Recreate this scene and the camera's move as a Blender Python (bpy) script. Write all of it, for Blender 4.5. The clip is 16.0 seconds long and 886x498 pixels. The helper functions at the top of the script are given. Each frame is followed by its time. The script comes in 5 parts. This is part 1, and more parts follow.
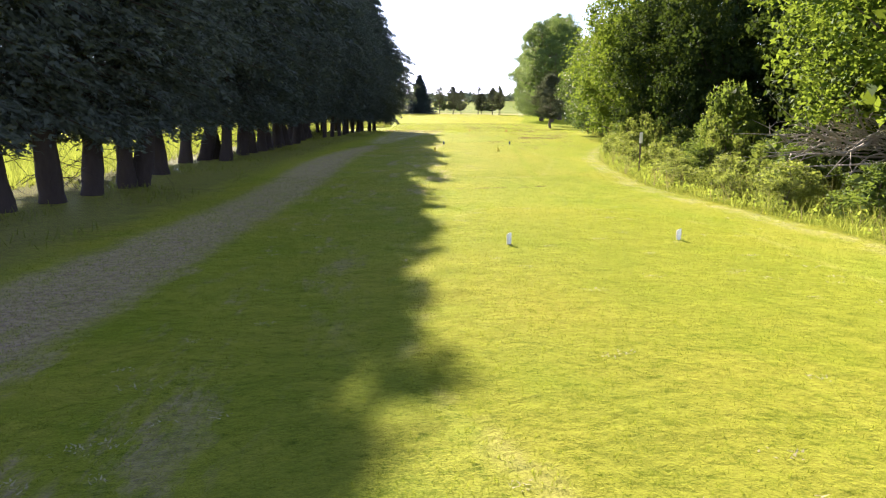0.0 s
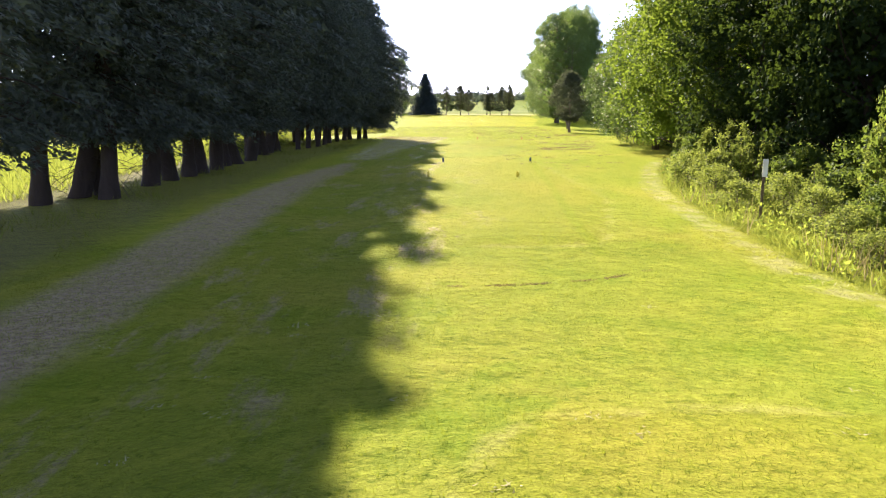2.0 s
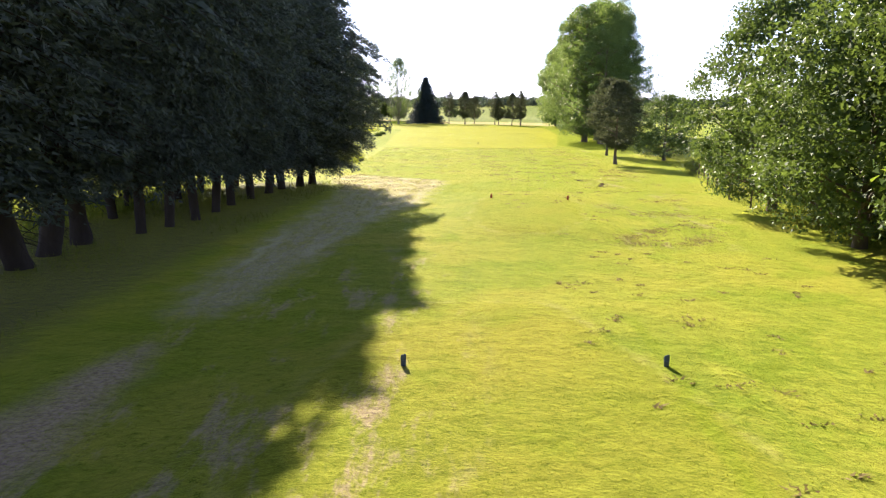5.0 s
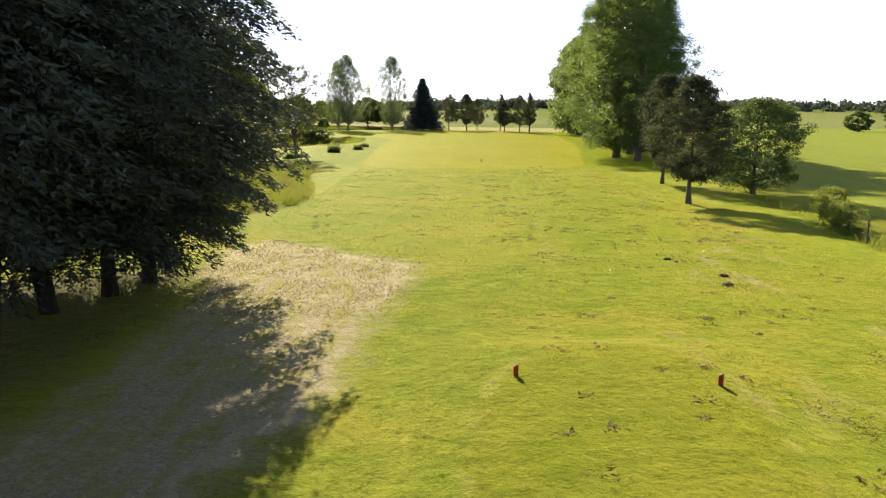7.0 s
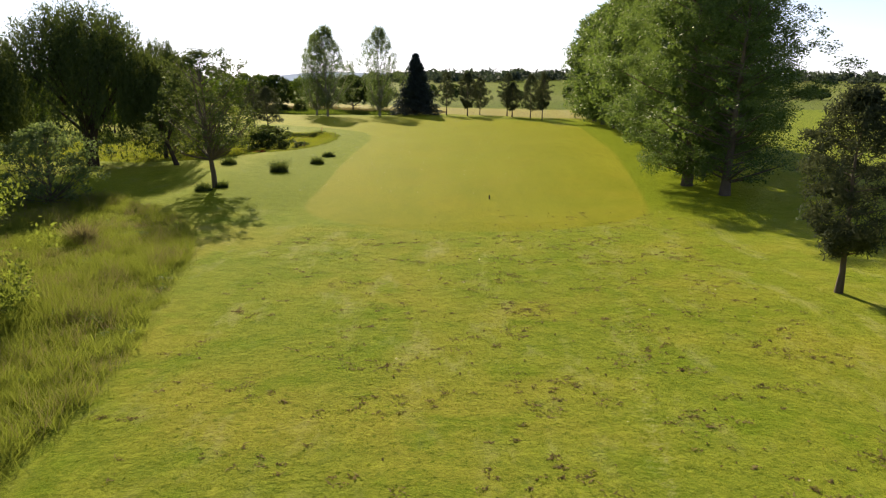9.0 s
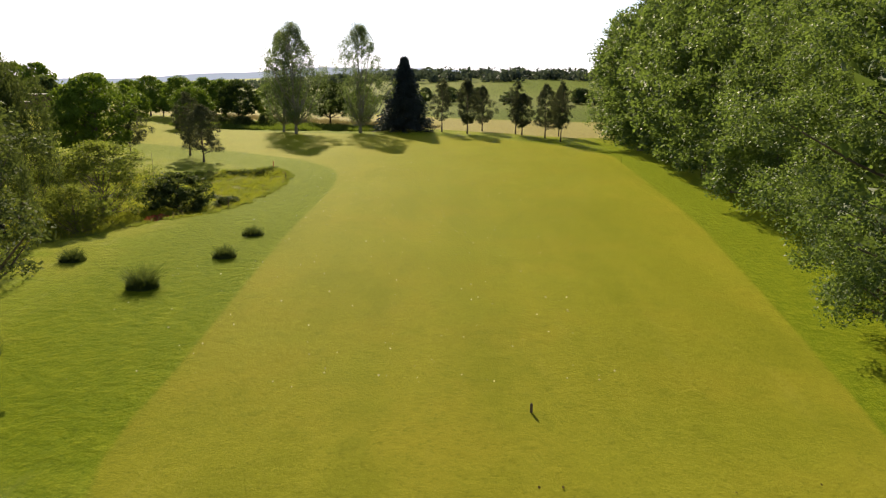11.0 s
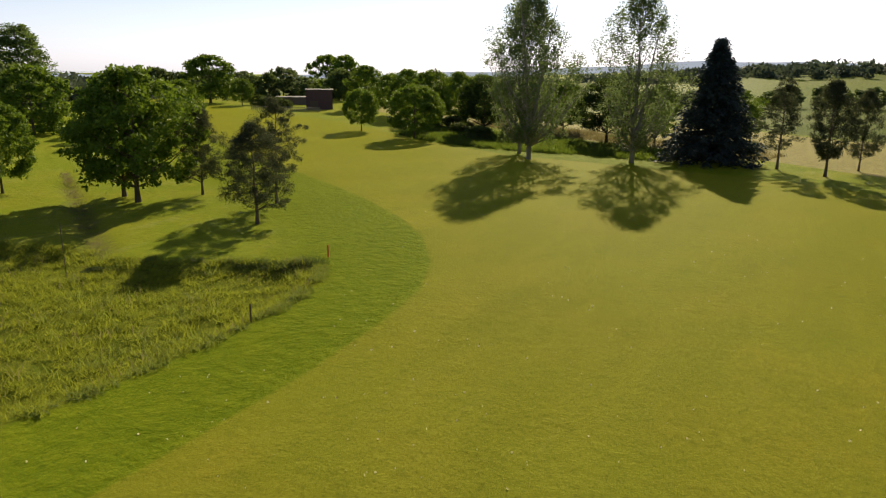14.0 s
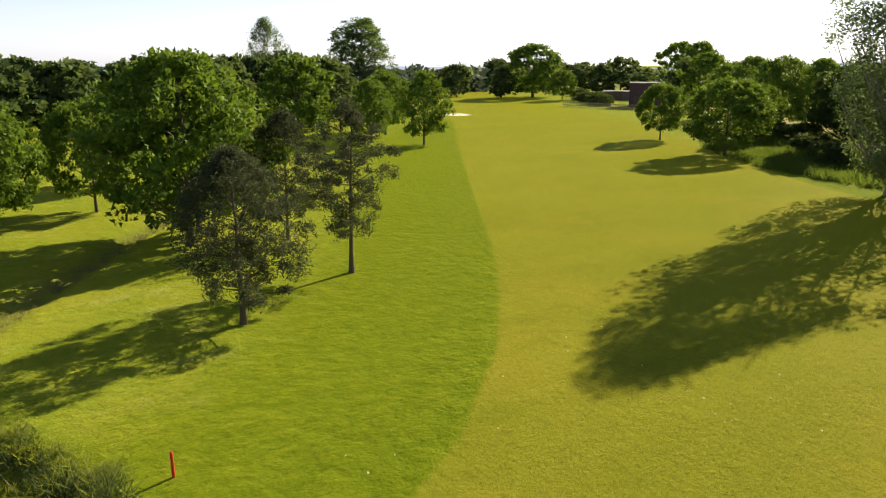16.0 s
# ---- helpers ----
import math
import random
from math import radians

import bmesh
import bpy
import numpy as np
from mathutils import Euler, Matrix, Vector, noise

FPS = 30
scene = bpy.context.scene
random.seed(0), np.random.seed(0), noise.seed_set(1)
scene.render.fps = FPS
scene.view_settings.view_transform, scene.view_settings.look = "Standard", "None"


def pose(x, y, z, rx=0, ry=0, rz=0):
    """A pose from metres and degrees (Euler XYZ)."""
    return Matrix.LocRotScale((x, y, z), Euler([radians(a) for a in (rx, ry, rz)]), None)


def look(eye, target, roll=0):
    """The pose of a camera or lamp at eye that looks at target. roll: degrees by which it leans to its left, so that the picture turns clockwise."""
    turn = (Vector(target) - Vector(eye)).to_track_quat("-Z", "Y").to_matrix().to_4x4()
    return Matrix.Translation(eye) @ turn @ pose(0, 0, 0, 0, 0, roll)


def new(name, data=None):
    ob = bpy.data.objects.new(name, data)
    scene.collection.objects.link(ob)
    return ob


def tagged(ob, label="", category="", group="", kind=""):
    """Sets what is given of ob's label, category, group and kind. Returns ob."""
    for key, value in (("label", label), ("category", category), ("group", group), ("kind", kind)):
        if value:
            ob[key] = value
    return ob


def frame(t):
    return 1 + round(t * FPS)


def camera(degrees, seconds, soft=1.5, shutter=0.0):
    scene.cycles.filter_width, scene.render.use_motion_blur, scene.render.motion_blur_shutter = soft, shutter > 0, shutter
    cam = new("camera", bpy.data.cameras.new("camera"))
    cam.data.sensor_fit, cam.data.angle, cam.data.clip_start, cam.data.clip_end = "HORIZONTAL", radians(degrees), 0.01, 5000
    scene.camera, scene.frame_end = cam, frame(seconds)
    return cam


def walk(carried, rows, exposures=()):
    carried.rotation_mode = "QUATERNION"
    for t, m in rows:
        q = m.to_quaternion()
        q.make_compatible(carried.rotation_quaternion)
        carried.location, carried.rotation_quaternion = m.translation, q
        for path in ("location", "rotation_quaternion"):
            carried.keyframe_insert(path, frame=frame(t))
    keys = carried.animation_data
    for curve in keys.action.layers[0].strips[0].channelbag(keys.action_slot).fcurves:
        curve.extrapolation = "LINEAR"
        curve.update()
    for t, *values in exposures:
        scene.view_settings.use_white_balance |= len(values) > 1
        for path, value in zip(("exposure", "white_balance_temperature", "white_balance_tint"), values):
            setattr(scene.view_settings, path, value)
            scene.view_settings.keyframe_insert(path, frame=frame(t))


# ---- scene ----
cam = camera(63.4, 16.0, 1.2)
PATH = [
    (0, (-0.39, 0.757, 3.446), (-0.34, 2.718, 3.054), 0.3),
    (0.5, (-0.245, 3.899, 3.49), (-0.2, 5.86, 3.098), 0.6),
    (1, (-0.035, 7.604, 3.56), (0.003, 9.565, 3.165), 0.9),
    (1.5, (0.275, 11.72, 3.674), (0.307, 13.681, 3.279), 0.6),
    (2, (0.613, 16.341, 3.781), (0.638, 18.302, 3.388), -0.1),
    (2.5, (0.885, 20.662, 4.239), (0.905, 22.621, 3.839), -0.4),
    (3, (1.11, 25.646, 4.598), (1.131, 27.605, 4.195), -0.2),
    (3.5, (1.432, 31.1, 4.979), (1.449, 33.059, 4.579), -0.6),
    (3.7, (1.482, 33.639, 5.083), (1.504, 35.599, 4.689), -0.2),
    (5.8, (2.58, 59.017, 5.772), (2.595, 60.98, 5.392), 0.6),
    (6, (2.778, 61.989, 5.676), (2.787, 63.955, 5.31), 0.0),
    (6.5, (3.088, 68.835, 5.985), (3.097, 70.8, 5.613), 0.3),
    (7, (3.454, 76.306, 6.32), (3.459, 78.269, 5.939), 0.3),
    (7.5, (3.784, 84.495, 6.462), (3.79, 86.451, 6.042), 0.4),
    (8, (4.157, 92.49, 7.081), (4.158, 94.439, 6.633), 0.3),
    (8.5, (4.522, 101.051, 8.033), (4.52, 103.001, 7.589), 0.5),
    (9, (4.555, 109.278, 9.811), (4.558, 111.223, 9.345), 0.3),
    (9.2, (4.524, 112.714, 10.273), (4.53, 114.659, 9.808), 0.5),
    (11.3, (5.041, 148.932, 12.695), (5.057, 150.874, 12.216), 0.6),
    (11.5, (5.29, 152.085, 12.373), (5.301, 154.028, 11.896), 0.5),
    (12, (6.248, 161.518, 12.555), (6.188, 163.458, 12.068), 0.5),
    (12.5, (7.302, 172.145, 12.689), (7.081, 174.07, 12.195), 0.8),
    (13, (8.742, 182.468, 12.483), (8.341, 184.363, 11.985), 0.7),
    (13.5, (10.126, 193.372, 12.572), (9.494, 195.202, 12.069), 0.7),
    (14, (10.857, 203.53, 12.509), (9.948, 205.239, 12.006), 0.6),
    (14.5, (10.638, 213.255, 12.287), (9.451, 214.783, 11.78), 0.5),
    (15, (9.89, 221.699, 12.396), (8.464, 223.002, 11.879), 0.2),
    (15.5, (7.222, 229.472, 12.183), (5.666, 230.613, 11.658), -0.1),
    (16, (2.204, 237.156, 11.683), (0.569, 238.18, 11.157), -0.3),
]
walk(cam, [(t, look(eye, aim, roll)) for t, eye, aim, roll in PATH], exposures=((0, 2.46, 5750, 27), (3.5, 2.48, 5750, 27), (6.5, 1.90, 6150, 21), (7.5, 1.50, 6400, 17), (8.2, 1.22, 6500, 13), (9, 1.12, 6500, 13), (11.5, 1.10, 6600, 16), (12.5, 1.0, 6600, 16), (13.5, 0.74, 6600, 15), (15, 1.08, 6600, 11), (16, 1.34, 6600, 11)))

# ---- light ----
SUN_AZ, SUN_EL = 14.0, 28.5          # degrees left of +y, above the horizon
world = bpy.data.worlds.new("sky")
scene.world = world
world.use_nodes = True
wn = world.node_tree.nodes
sky = wn.new("ShaderNodeTexSky")
sky.sky_type, sky.sun_disc = "NISHITA", False
sky.sun_elevation, sky.sun_rotation = radians(SUN_EL), radians(-SUN_AZ)
sky.air_density, sky.dust_density, sky.ozone_density = 1.0, 0.15, 2.0
wn["Background"].inputs[1].default_value = 0.063
veil = wn.new("ShaderNodeRGBToBW")          # thin high haze over the clear sky
veil_tint = wn.new("ShaderNodeMix")
veil_mix = wn.new("ShaderNodeMix")
veil_tint.data_type = veil_mix.data_type = "RGBA"
veil_tint.blend_type, veil_tint.inputs[0].default_value, veil_tint.inputs[7].default_value = "MULTIPLY", 1.0, (0.88, 0.97, 1.24, 1)
veil_mix.inputs[0].default_value = 0.6
for a, c in ((sky.outputs[0], veil.inputs[0]), (veil.outputs[0], veil_tint.inputs[6]), (sky.outputs[0], veil_mix.inputs[6]), (veil_tint.outputs[2], veil_mix.inputs[7]),
             (veil_mix.outputs[2], wn["Background"].inputs[0])):
    world.node_tree.links.new(a, c)
sun = new("sun", bpy.data.lights.new("sun", "SUN"))
sun.data.energy, sun.data.angle, sun.data.color = 5.0, radians(0.45), (1.0, 0.88, 0.60)
sa, se = radians(SUN_AZ), radians(SUN_EL)
sun.matrix_world = look((-math.sin(sa) * math.cos(se) * 50, math.cos(sa) * math.cos(se) * 50, math.sin(se) * 50), (0, 0, 0))


# ---- materials ----
class Nodes:
    """Short hand for a node material."""

    def __init__(self, name):
        self.mat = bpy.data.materials.new(name)
        self.mat.use_nodes = True
        self.tree = self.mat.node_tree
        self.bsdf = self.tree.nodes["Principled BSDF"]
        self.out = self.tree.nodes["Material Output"]

    def put(self, socket, value):
        if isinstance(value, bpy.types.NodeSocket):
            self.tree.links.new(value, socket)
        elif isinstance(value, (tuple, list)) and len(value) == 3 and socket.type == "RGBA":
            socket.default_value = (*value, 1)
        else:
            socket.default_value = value

    def node(self, kind, **inputs):
        n = self.tree.nodes.new(kind)
        for k, v in inputs.items():
            self.put(n.inputs[k.replace("_", " ")], v)
        return n

    def math(self, op, a, b=0.0, c=0.0, clamp=False):
        n = self.tree.nodes.new("ShaderNodeMath")
        n.operation, n.use_clamp = op, clamp
        for i, v in enumerate((a, b, c)):
            self.put(n.inputs[i], v)
        return n.outputs[0]

    def place(self):
        return self.tree.nodes.new("ShaderNodeNewGeometry").outputs["Position"]

    def noise(self, scale, detail=3.0, rough=0.55, vec=None, stretch=None):
        v = vec if vec is not None else self.place()
        if stretch:
            m = self.tree.nodes.new("ShaderNodeVectorMath")
            m.operation = "MULTIPLY"
            self.put(m.inputs[0], v)
            m.inputs[1].default_value = stretch
            v = m.outputs[0]
        n = self.node("ShaderNodeTexNoise", Vector=v, Scale=scale, Detail=detail, Roughness=rough)
        return n.outputs["Fac"]

    def remap(self, v, a, b, lo=0.0, hi=1.0):
        n = self.tree.nodes.new("ShaderNodeMapRange")
        n.interpolation_type = "SMOOTHSTEP"
        for i, x in enumerate((v, a, b, lo, hi)):
            self.put(n.inputs[i], x)
        return n.outputs[0]

    def mix(self, f, a, b):
        n = self.tree.nodes.new("ShaderNodeMix")
        n.data_type = "RGBA"
        self.put(n.inputs[0], f)
        self.put(n.inputs[6], a)
        self.put(n.inputs[7], b)
        return n.outputs[2]

    def attr(self, name):
        n = self.tree.nodes.new("ShaderNodeAttribute")
        n.attribute_name = name
        return n.outputs["Fac"]

    def bump(self, height, strength=0.3, distance=0.05):
        n = self.node("ShaderNodeBump", Height=height, Strength=strength, Distance=distance)
        self.put(self.bsdf.inputs["Normal"], n.outputs[0])
        return n.outputs[0]

    def done(self, color, rough=0.8, spec=0.3):
        self.put(self.bsdf.inputs["Base Color"], color)
        self.put(self.bsdf.inputs["Roughness"], rough)
        self.put(self.bsdf.inputs["Specular IOR Level"], spec)
        return self.mat


def leaf_mat(name, dark, light, through_light, share=0.45, rough=0.5, spec=0.35):
    """Leaves: every leaf has its own shade between dark and light and lets some light through."""
    n = Nodes(name)
    isl = n.tree.nodes.new("ShaderNodeNewGeometry").outputs["Random Per Island"]
    obj = n.tree.nodes.new("ShaderNodeObjectInfo").outputs["Random"]
    big = n.noise(0.35, 2.0)
    f = n.math("ADD", n.math("MULTIPLY", isl, 0.6), n.math("MULTIPLY", big, 0.4), clamp=True)
    col = n.mix(f, dark, light)
    col = n.mix(n.math("MULTIPLY", obj, 0.25), col, tuple(c * 0.7 for c in light))
    n.done(col, rough, spec)
    tr = n.node("ShaderNodeBsdfTranslucent", Color=n.mix(f, tuple(c * 0.7 for c in through_light), through_light))
    mx = n.tree.nodes.new("ShaderNodeMixShader")
    mx.inputs[0].default_value = share
    n.tree.links.new(n.bsdf.outputs[0], mx.inputs[1])
    n.tree.links.new(tr.outputs[0], mx.inputs[2])
    n.tree.links.new(mx.outputs[0], n.out.inputs[0])
    return n.mat


def bark_mat(name, dark, light, scale=6.0):
    n = Nodes(name)
    a = n.noise(scale, 5.0, 0.65, stretch=(1, 1, 0.25))
    b = n.noise(0.9, 2.0)
    n.bump(a, 0.7, 0.04)
    return n.done(n.mix(n.math("ADD", n.math("MULTIPLY", a, 0.7), n.math("MULTIPLY", b, 0.3)), dark, light), 0.9, 0.15)


def plain_mat(name, color, rough=0.6, metal=0.0, var=0.25, scale=8.0):
    n = Nodes(name)
    a = n.noise(scale, 4.0)
    n.bump(a, 0.25, 0.01)
    n.bsdf.inputs["Metallic"].default_value = metal
    return n.done(n.mix(a, tuple(c * (1 - var) for c in color), tuple(min(1, c * (1 + var)) for c in color)), rough)


M_CONIFER = leaf_mat("dark needles", (0.048, 0.062, 0.052), (0.098, 0.118, 0.090), (0.0748, 0.1, 0.048), 0.15, 0.7, 0.12)
M_SPRUCE = leaf_mat("blue needles", (0.0206, 0.034, 0.0336), (0.0468, 0.068, 0.0696), (0.0468, 0.07, 0.054), 0.12, 0.7, 0.2)
M_PINE = leaf_mat("pine needles", (0.030, 0.040, 0.024), (0.080, 0.093, 0.052), (0.11, 0.125, 0.05), 0.24, 0.8, 0.05)
M_MAPLE = leaf_mat("maple leaves", (0.0327, 0.07, 0.0096), (0.0795, 0.14, 0.0168), (0.26, 0.35, 0.028), 0.32, 0.7, 0.05)
# darkened leaf colour that stands in for shade inside and behind crowns
M_SHADED = leaf_mat("leaves with painted shade", (0.018, 0.034, 0.014), (0.048, 0.076, 0.028), (0.0935, 0.14, 0.0144), 0.22, 0.8, 0.03)
M_POPLAR = leaf_mat("poplar leaves", (0.028, 0.058, 0.022), (0.090, 0.142, 0.050), (0.21, 0.30, 0.05), 0.36, 0.55, 0.14)
M_SILVER = leaf_mat("pale poplar leaves", (0.055, 0.085, 0.036), (0.125, 0.170, 0.080), (0.21, 0.28, 0.075), 0.4, 0.7, 0.08)
M_OAK = leaf_mat("oak leaves", (0.040, 0.082, 0.012), (0.118, 0.192, 0.026), (0.24, 0.35, 0.026), 0.25, 0.6, 0.08)
M_WILLOW = leaf_mat("willow leaves", (0.0374, 0.06, 0.0216), (0.0842, 0.115, 0.042), (0.1403, 0.18, 0.036), 0.3, 0.7, 0.05)
M_SHRUB = leaf_mat("shrub leaves", (0.0468, 0.075, 0.0144), (0.1216, 0.155, 0.0264), (0.2805, 0.34, 0.048), 0.42, 0.7, 0.05)
M_SYCAMORE = leaf_mat("sycamore leaves", (0.038, 0.070, 0.022), (0.105, 0.155, 0.052), (0.16, 0.23, 0.035), 0.26, 0.6, 0.2)
M_BRUSH = leaf_mat("hedge leaves", (0.062, 0.096, 0.018), (0.168, 0.200, 0.044), (0.33, 0.39, 0.056), 0.42, 0.6, 0.08)
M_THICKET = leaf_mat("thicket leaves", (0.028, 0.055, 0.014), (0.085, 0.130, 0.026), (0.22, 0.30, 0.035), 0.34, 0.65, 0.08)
M_GRASS = leaf_mat("tall grass", (0.070, 0.100, 0.012), (0.185, 0.205, 0.035), (0.31, 0.36, 0.05), 0.42, 0.8, 0.05)
M_DRY = leaf_mat("dry grass", (0.1122, 0.1, 0.048), (0.2618, 0.22, 0.108), (0.2805, 0.24, 0.096), 0.35, 0.7, 0.2)
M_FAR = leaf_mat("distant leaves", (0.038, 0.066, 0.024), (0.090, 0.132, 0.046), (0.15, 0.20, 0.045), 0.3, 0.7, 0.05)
# distance haze is painted into these leaves as a bluish base colour
M_FARWOOD = leaf_mat("woodland leaves with painted haze", (0.040, 0.058, 0.042), (0.082, 0.108, 0.078), (0.10, 0.13, 0.07), 0.25, 0.7, 0.05)
M_BARK = bark_mat("grey brown bark", (0.05, 0.04, 0.03), (0.16, 0.13, 0.10))
M_BARK_DARK = bark_mat("dark conifer bark", (0.025, 0.020, 0.016), (0.08, 0.062, 0.05))
M_BARK_PALE = bark_mat("pale bark", (0.12, 0.11, 0.09), (0.32, 0.30, 0.26))
M_DEADWOOD = bark_mat("dead grey wood", (0.16, 0.14, 0.12), (0.40, 0.36, 0.32))


def ground_mat():
    n = Nodes("turf and soil")
    fine = n.noise(9.0, 5.0, 0.7)
    grain = n.noise(45.0, 3.0, 0.7)
    mid = n.noise(0.9, 4.0, 0.6)
    clod = n.noise(5.0, 6.0, 0.8)
    drag = n.noise(1.3, 5.0, 0.7, stretch=(1.6, 0.35, 1))
    big = n.noise(0.12, 3.0, 0.55)
    edge = n.math("MULTIPLY", n.math("SUBTRACT", n.noise(0.8, 4.0, 0.6), 0.5), 1.0)

    def mask(name, soft=0.15, wobble=1.0):
        d = n.math("ADD", n.attr(name), n.math("MULTIPLY", edge, wobble))
        return n.remap(d, soft, -soft)
    # rough lawn
    lawn = n.mix(n.remap(mid, 0.25, 0.75), (0.1214, 0.1647, 0.019), (0.1914, 0.2177, 0.0273))
    lawn = n.mix(n.remap(big, 0.4, 0.68), lawn, (0.224, 0.2177, 0.033))
    lawn = n.mix(n.remap(n.noise(0.32, 5.0, 0.65), 0.50, 0.66, 0, 0.75), lawn, (0.1073, 0.1647, 0.0132))
    lawn = n.mix(n.remap(clod, 0.50, 0.33, 0, 0.9), lawn, (0.0513, 0.0849, 0.0076))
    lawn = n.mix(n.remap(drag, 0.56, 0.74, 0, 0.55), lawn, (0.2801, 0.2895, 0.0442))
    lawn = n.mix(n.remap(fine, 0.56, 0.76, 0, 0.5), lawn, (0.2708, 0.2796, 0.033))
    lawn = n.mix(n.remap(grain, 0.5, 0.25, 0, 0.55), lawn, (0.0467, 0.0849, 0.0076))
    sep = n.tree.nodes.new("ShaderNodeSeparateXYZ")
    n.put(sep.inputs[0], n.place())
    dry = n.math("MULTIPLY", n.remap(sep.outputs[1], 112, 140), n.remap(n.noise(0.5, 6.0, 0.75, stretch=(1, 0.35, 1)), 0.52, 0.70, 0, 0.55))
    lawn = n.mix(dry, lawn, (0.30, 0.285, 0.13))
    lush = n.mix(n.remap(mid, 0.35, 0.7), (0.0973, 0.1356, 0.0066), (0.139, 0.1715, 0.0096))
    lush = n.mix(n.remap(clod, 0.52, 0.34, 0, 0.9), lush, (0.0521, 0.0898, 0.0065))
    lush = n.mix(n.remap(grain, 0.5, 0.25, 0, 0.55), lush, (0.0303, 0.0598, 0.0065))
    lush = n.mix(n.remap(fine, 0.58, 0.78, 0, 0.5), lush, (0.1906, 0.2043, 0.0493))
    lush = n.mix(n.remap(n.math("ADD", n.attr("fairway"), n.math("MULTIPLY", edge, 7.0)), 8.0, 13.0), lush, n.mix(0.6, n.mix(0.55, lush, (0.158, 0.200, 0.012)), lawn))
    lawn = n.mix(mask("lush", 6.0, 4.0), lawn, lush)
    # tees and fairway, mown short
    stripe = n.noise(0.35, 3.0, 0.6, stretch=(1.0, 0.05, 1.0))
    mown = n.mix(n.remap(stripe, 0.15, 0.85), (0.1396, 0.1489, 0.0119), (0.1878, 0.1855, 0.0176))
    mown = n.mix(n.remap(big, 0.45, 0.65, 0, 0.6), mown, (0.1964, 0.1773, 0.0176))
    mown = n.mix(n.remap(n.noise(0.22, 5.0, 0.65, stretch=(1, 0.6, 1)), 0.48, 0.66, 0, 0.5), mown, (0.1236, 0.1371, 0.0108))
    mown = n.mix(n.remap(n.noise(0.07, 3.0, 0.6), 0.5, 0.7, 0, 0.5), mown, (0.1659, 0.1811, 0.0164))
    mown = n.mix(n.remap(n.noise(0.9, 5.0, 0.7, stretch=(1, 0.12, 1)), 0.55, 0.75, 0, 0.28), mown, (0.2285, 0.2149, 0.0380))
    mown = n.mix(n.remap(mid, 0.52, 0.75, 0, 0.6), mown, (0.1167, 0.1307, 0.0119))
    mown = n.mix(n.remap(clod, 0.50, 0.32, 0, 0.75), mown, (0.0804, 0.0913, 0.0096))
    mown = n.mix(n.remap(fine, 0.55, 0.75, 0, 0.5), mown, (0.2455, 0.2377, 0.0380))
    mown = n.mix(n.remap(grain, 0.5, 0.25, 0, 0.5), mown, (0.0633, 0.0823, 0.0096))
    col = n.mix(mask("fairway", 0.16, 0.22), lawn, mown)
    lap = n.math("SINE", n.math("ADD", n.math("MULTIPLY", sep.outputs[1], 11.0), n.math("MULTIPLY", edge, 2.5)))
    tee = n.mix(n.remap(lap, -0.6, 0.6, 0.0, 0.30), mown, (0.1502, 0.1656, 0.0098))
    col = n.mix(n.math("MULTIPLY", mask("tee", 0.12, 0.12), 0.4), col, tee)
    brim = n.remap(n.math("ABSOLUTE", n.math("ADD", n.attr("tee"), n.math("MULTIPLY", edge, 0.8))), 0.3, 0.0)
    col = n.mix(n.math("MULTIPLY", brim, n.remap(mid, 0.42, 0.6, 0, 0.35)), col, (0.309, 0.2793, 0.1006))
    # mower and wheel marks
    mark = n.remap(n.math("ABSOLUTE", n.math("ADD", n.attr("stripe"), n.math("MULTIPLY", edge, 0.25))), 0.28, 0.05, 0, 0.55)
    col = n.mix(mark, col, (0.1122, 0.16, 0.0096))
    rut = n.remap(n.math("ABSOLUTE", n.math("ADD", n.attr("rut"), n.math("MULTIPLY", edge, 1.6))), 0.45, 0.05)
    col = n.mix(n.math("MULTIPLY", rut, n.remap(clod, 0.48, 0.62, 0.0, 0.4)), col, (0.3086, 0.29, 0.156))
    # tall meadow, crop, stubble
    meadow = n.mix(n.remap(mid, 0.3, 0.7), (0.1216, 0.165, 0.0084), (0.2244, 0.24, 0.0192))
    meadow = n.mix(n.remap(clod, 0.50, 0.32, 0, 0.6), meadow, (0.0374, 0.065, 0.0048))
    col = n.mix(mask("marsh", 0.3, 0.8), col, meadow)
    # thatch under tall grass, with the shade between blades mixed into its colour
    thatch_shade = n.mix(n.remap(mid, 0.3, 0.7), (0.072, 0.096, 0.010), (0.135, 0.150, 0.020))
    thatch_shade = n.mix(n.remap(clod, 0.50, 0.34, 0, 0.8), thatch_shade, (0.022, 0.034, 0.008))
    col = n.mix(mask("tall", 0.3, 0.6), col, thatch_shade)
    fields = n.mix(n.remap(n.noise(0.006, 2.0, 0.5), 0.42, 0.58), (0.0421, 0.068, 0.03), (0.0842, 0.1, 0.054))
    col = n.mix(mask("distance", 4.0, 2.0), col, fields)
    crop = n.mix(n.remap(n.noise(0.4, 3.0, 0.5, stretch=(1, 0.05, 1)), 0.35, 0.65), (0.0982, 0.135, 0.024), (0.1356, 0.172, 0.036))
    col = n.mix(mask("crop", 0.5, 0.8), col, crop)
    stubble = n.mix(n.remap(mid, 0.3, 0.7), (0.187, 0.16, 0.072), (0.2805, 0.24, 0.12))
    col = n.mix(mask("stubble", 0.5, 0.8), col, stubble)
    # bare soil
    litter = n.mix(n.remap(fine, 0.3, 0.7), (0.0374, 0.042, 0.024), (0.0935, 0.085, 0.06))
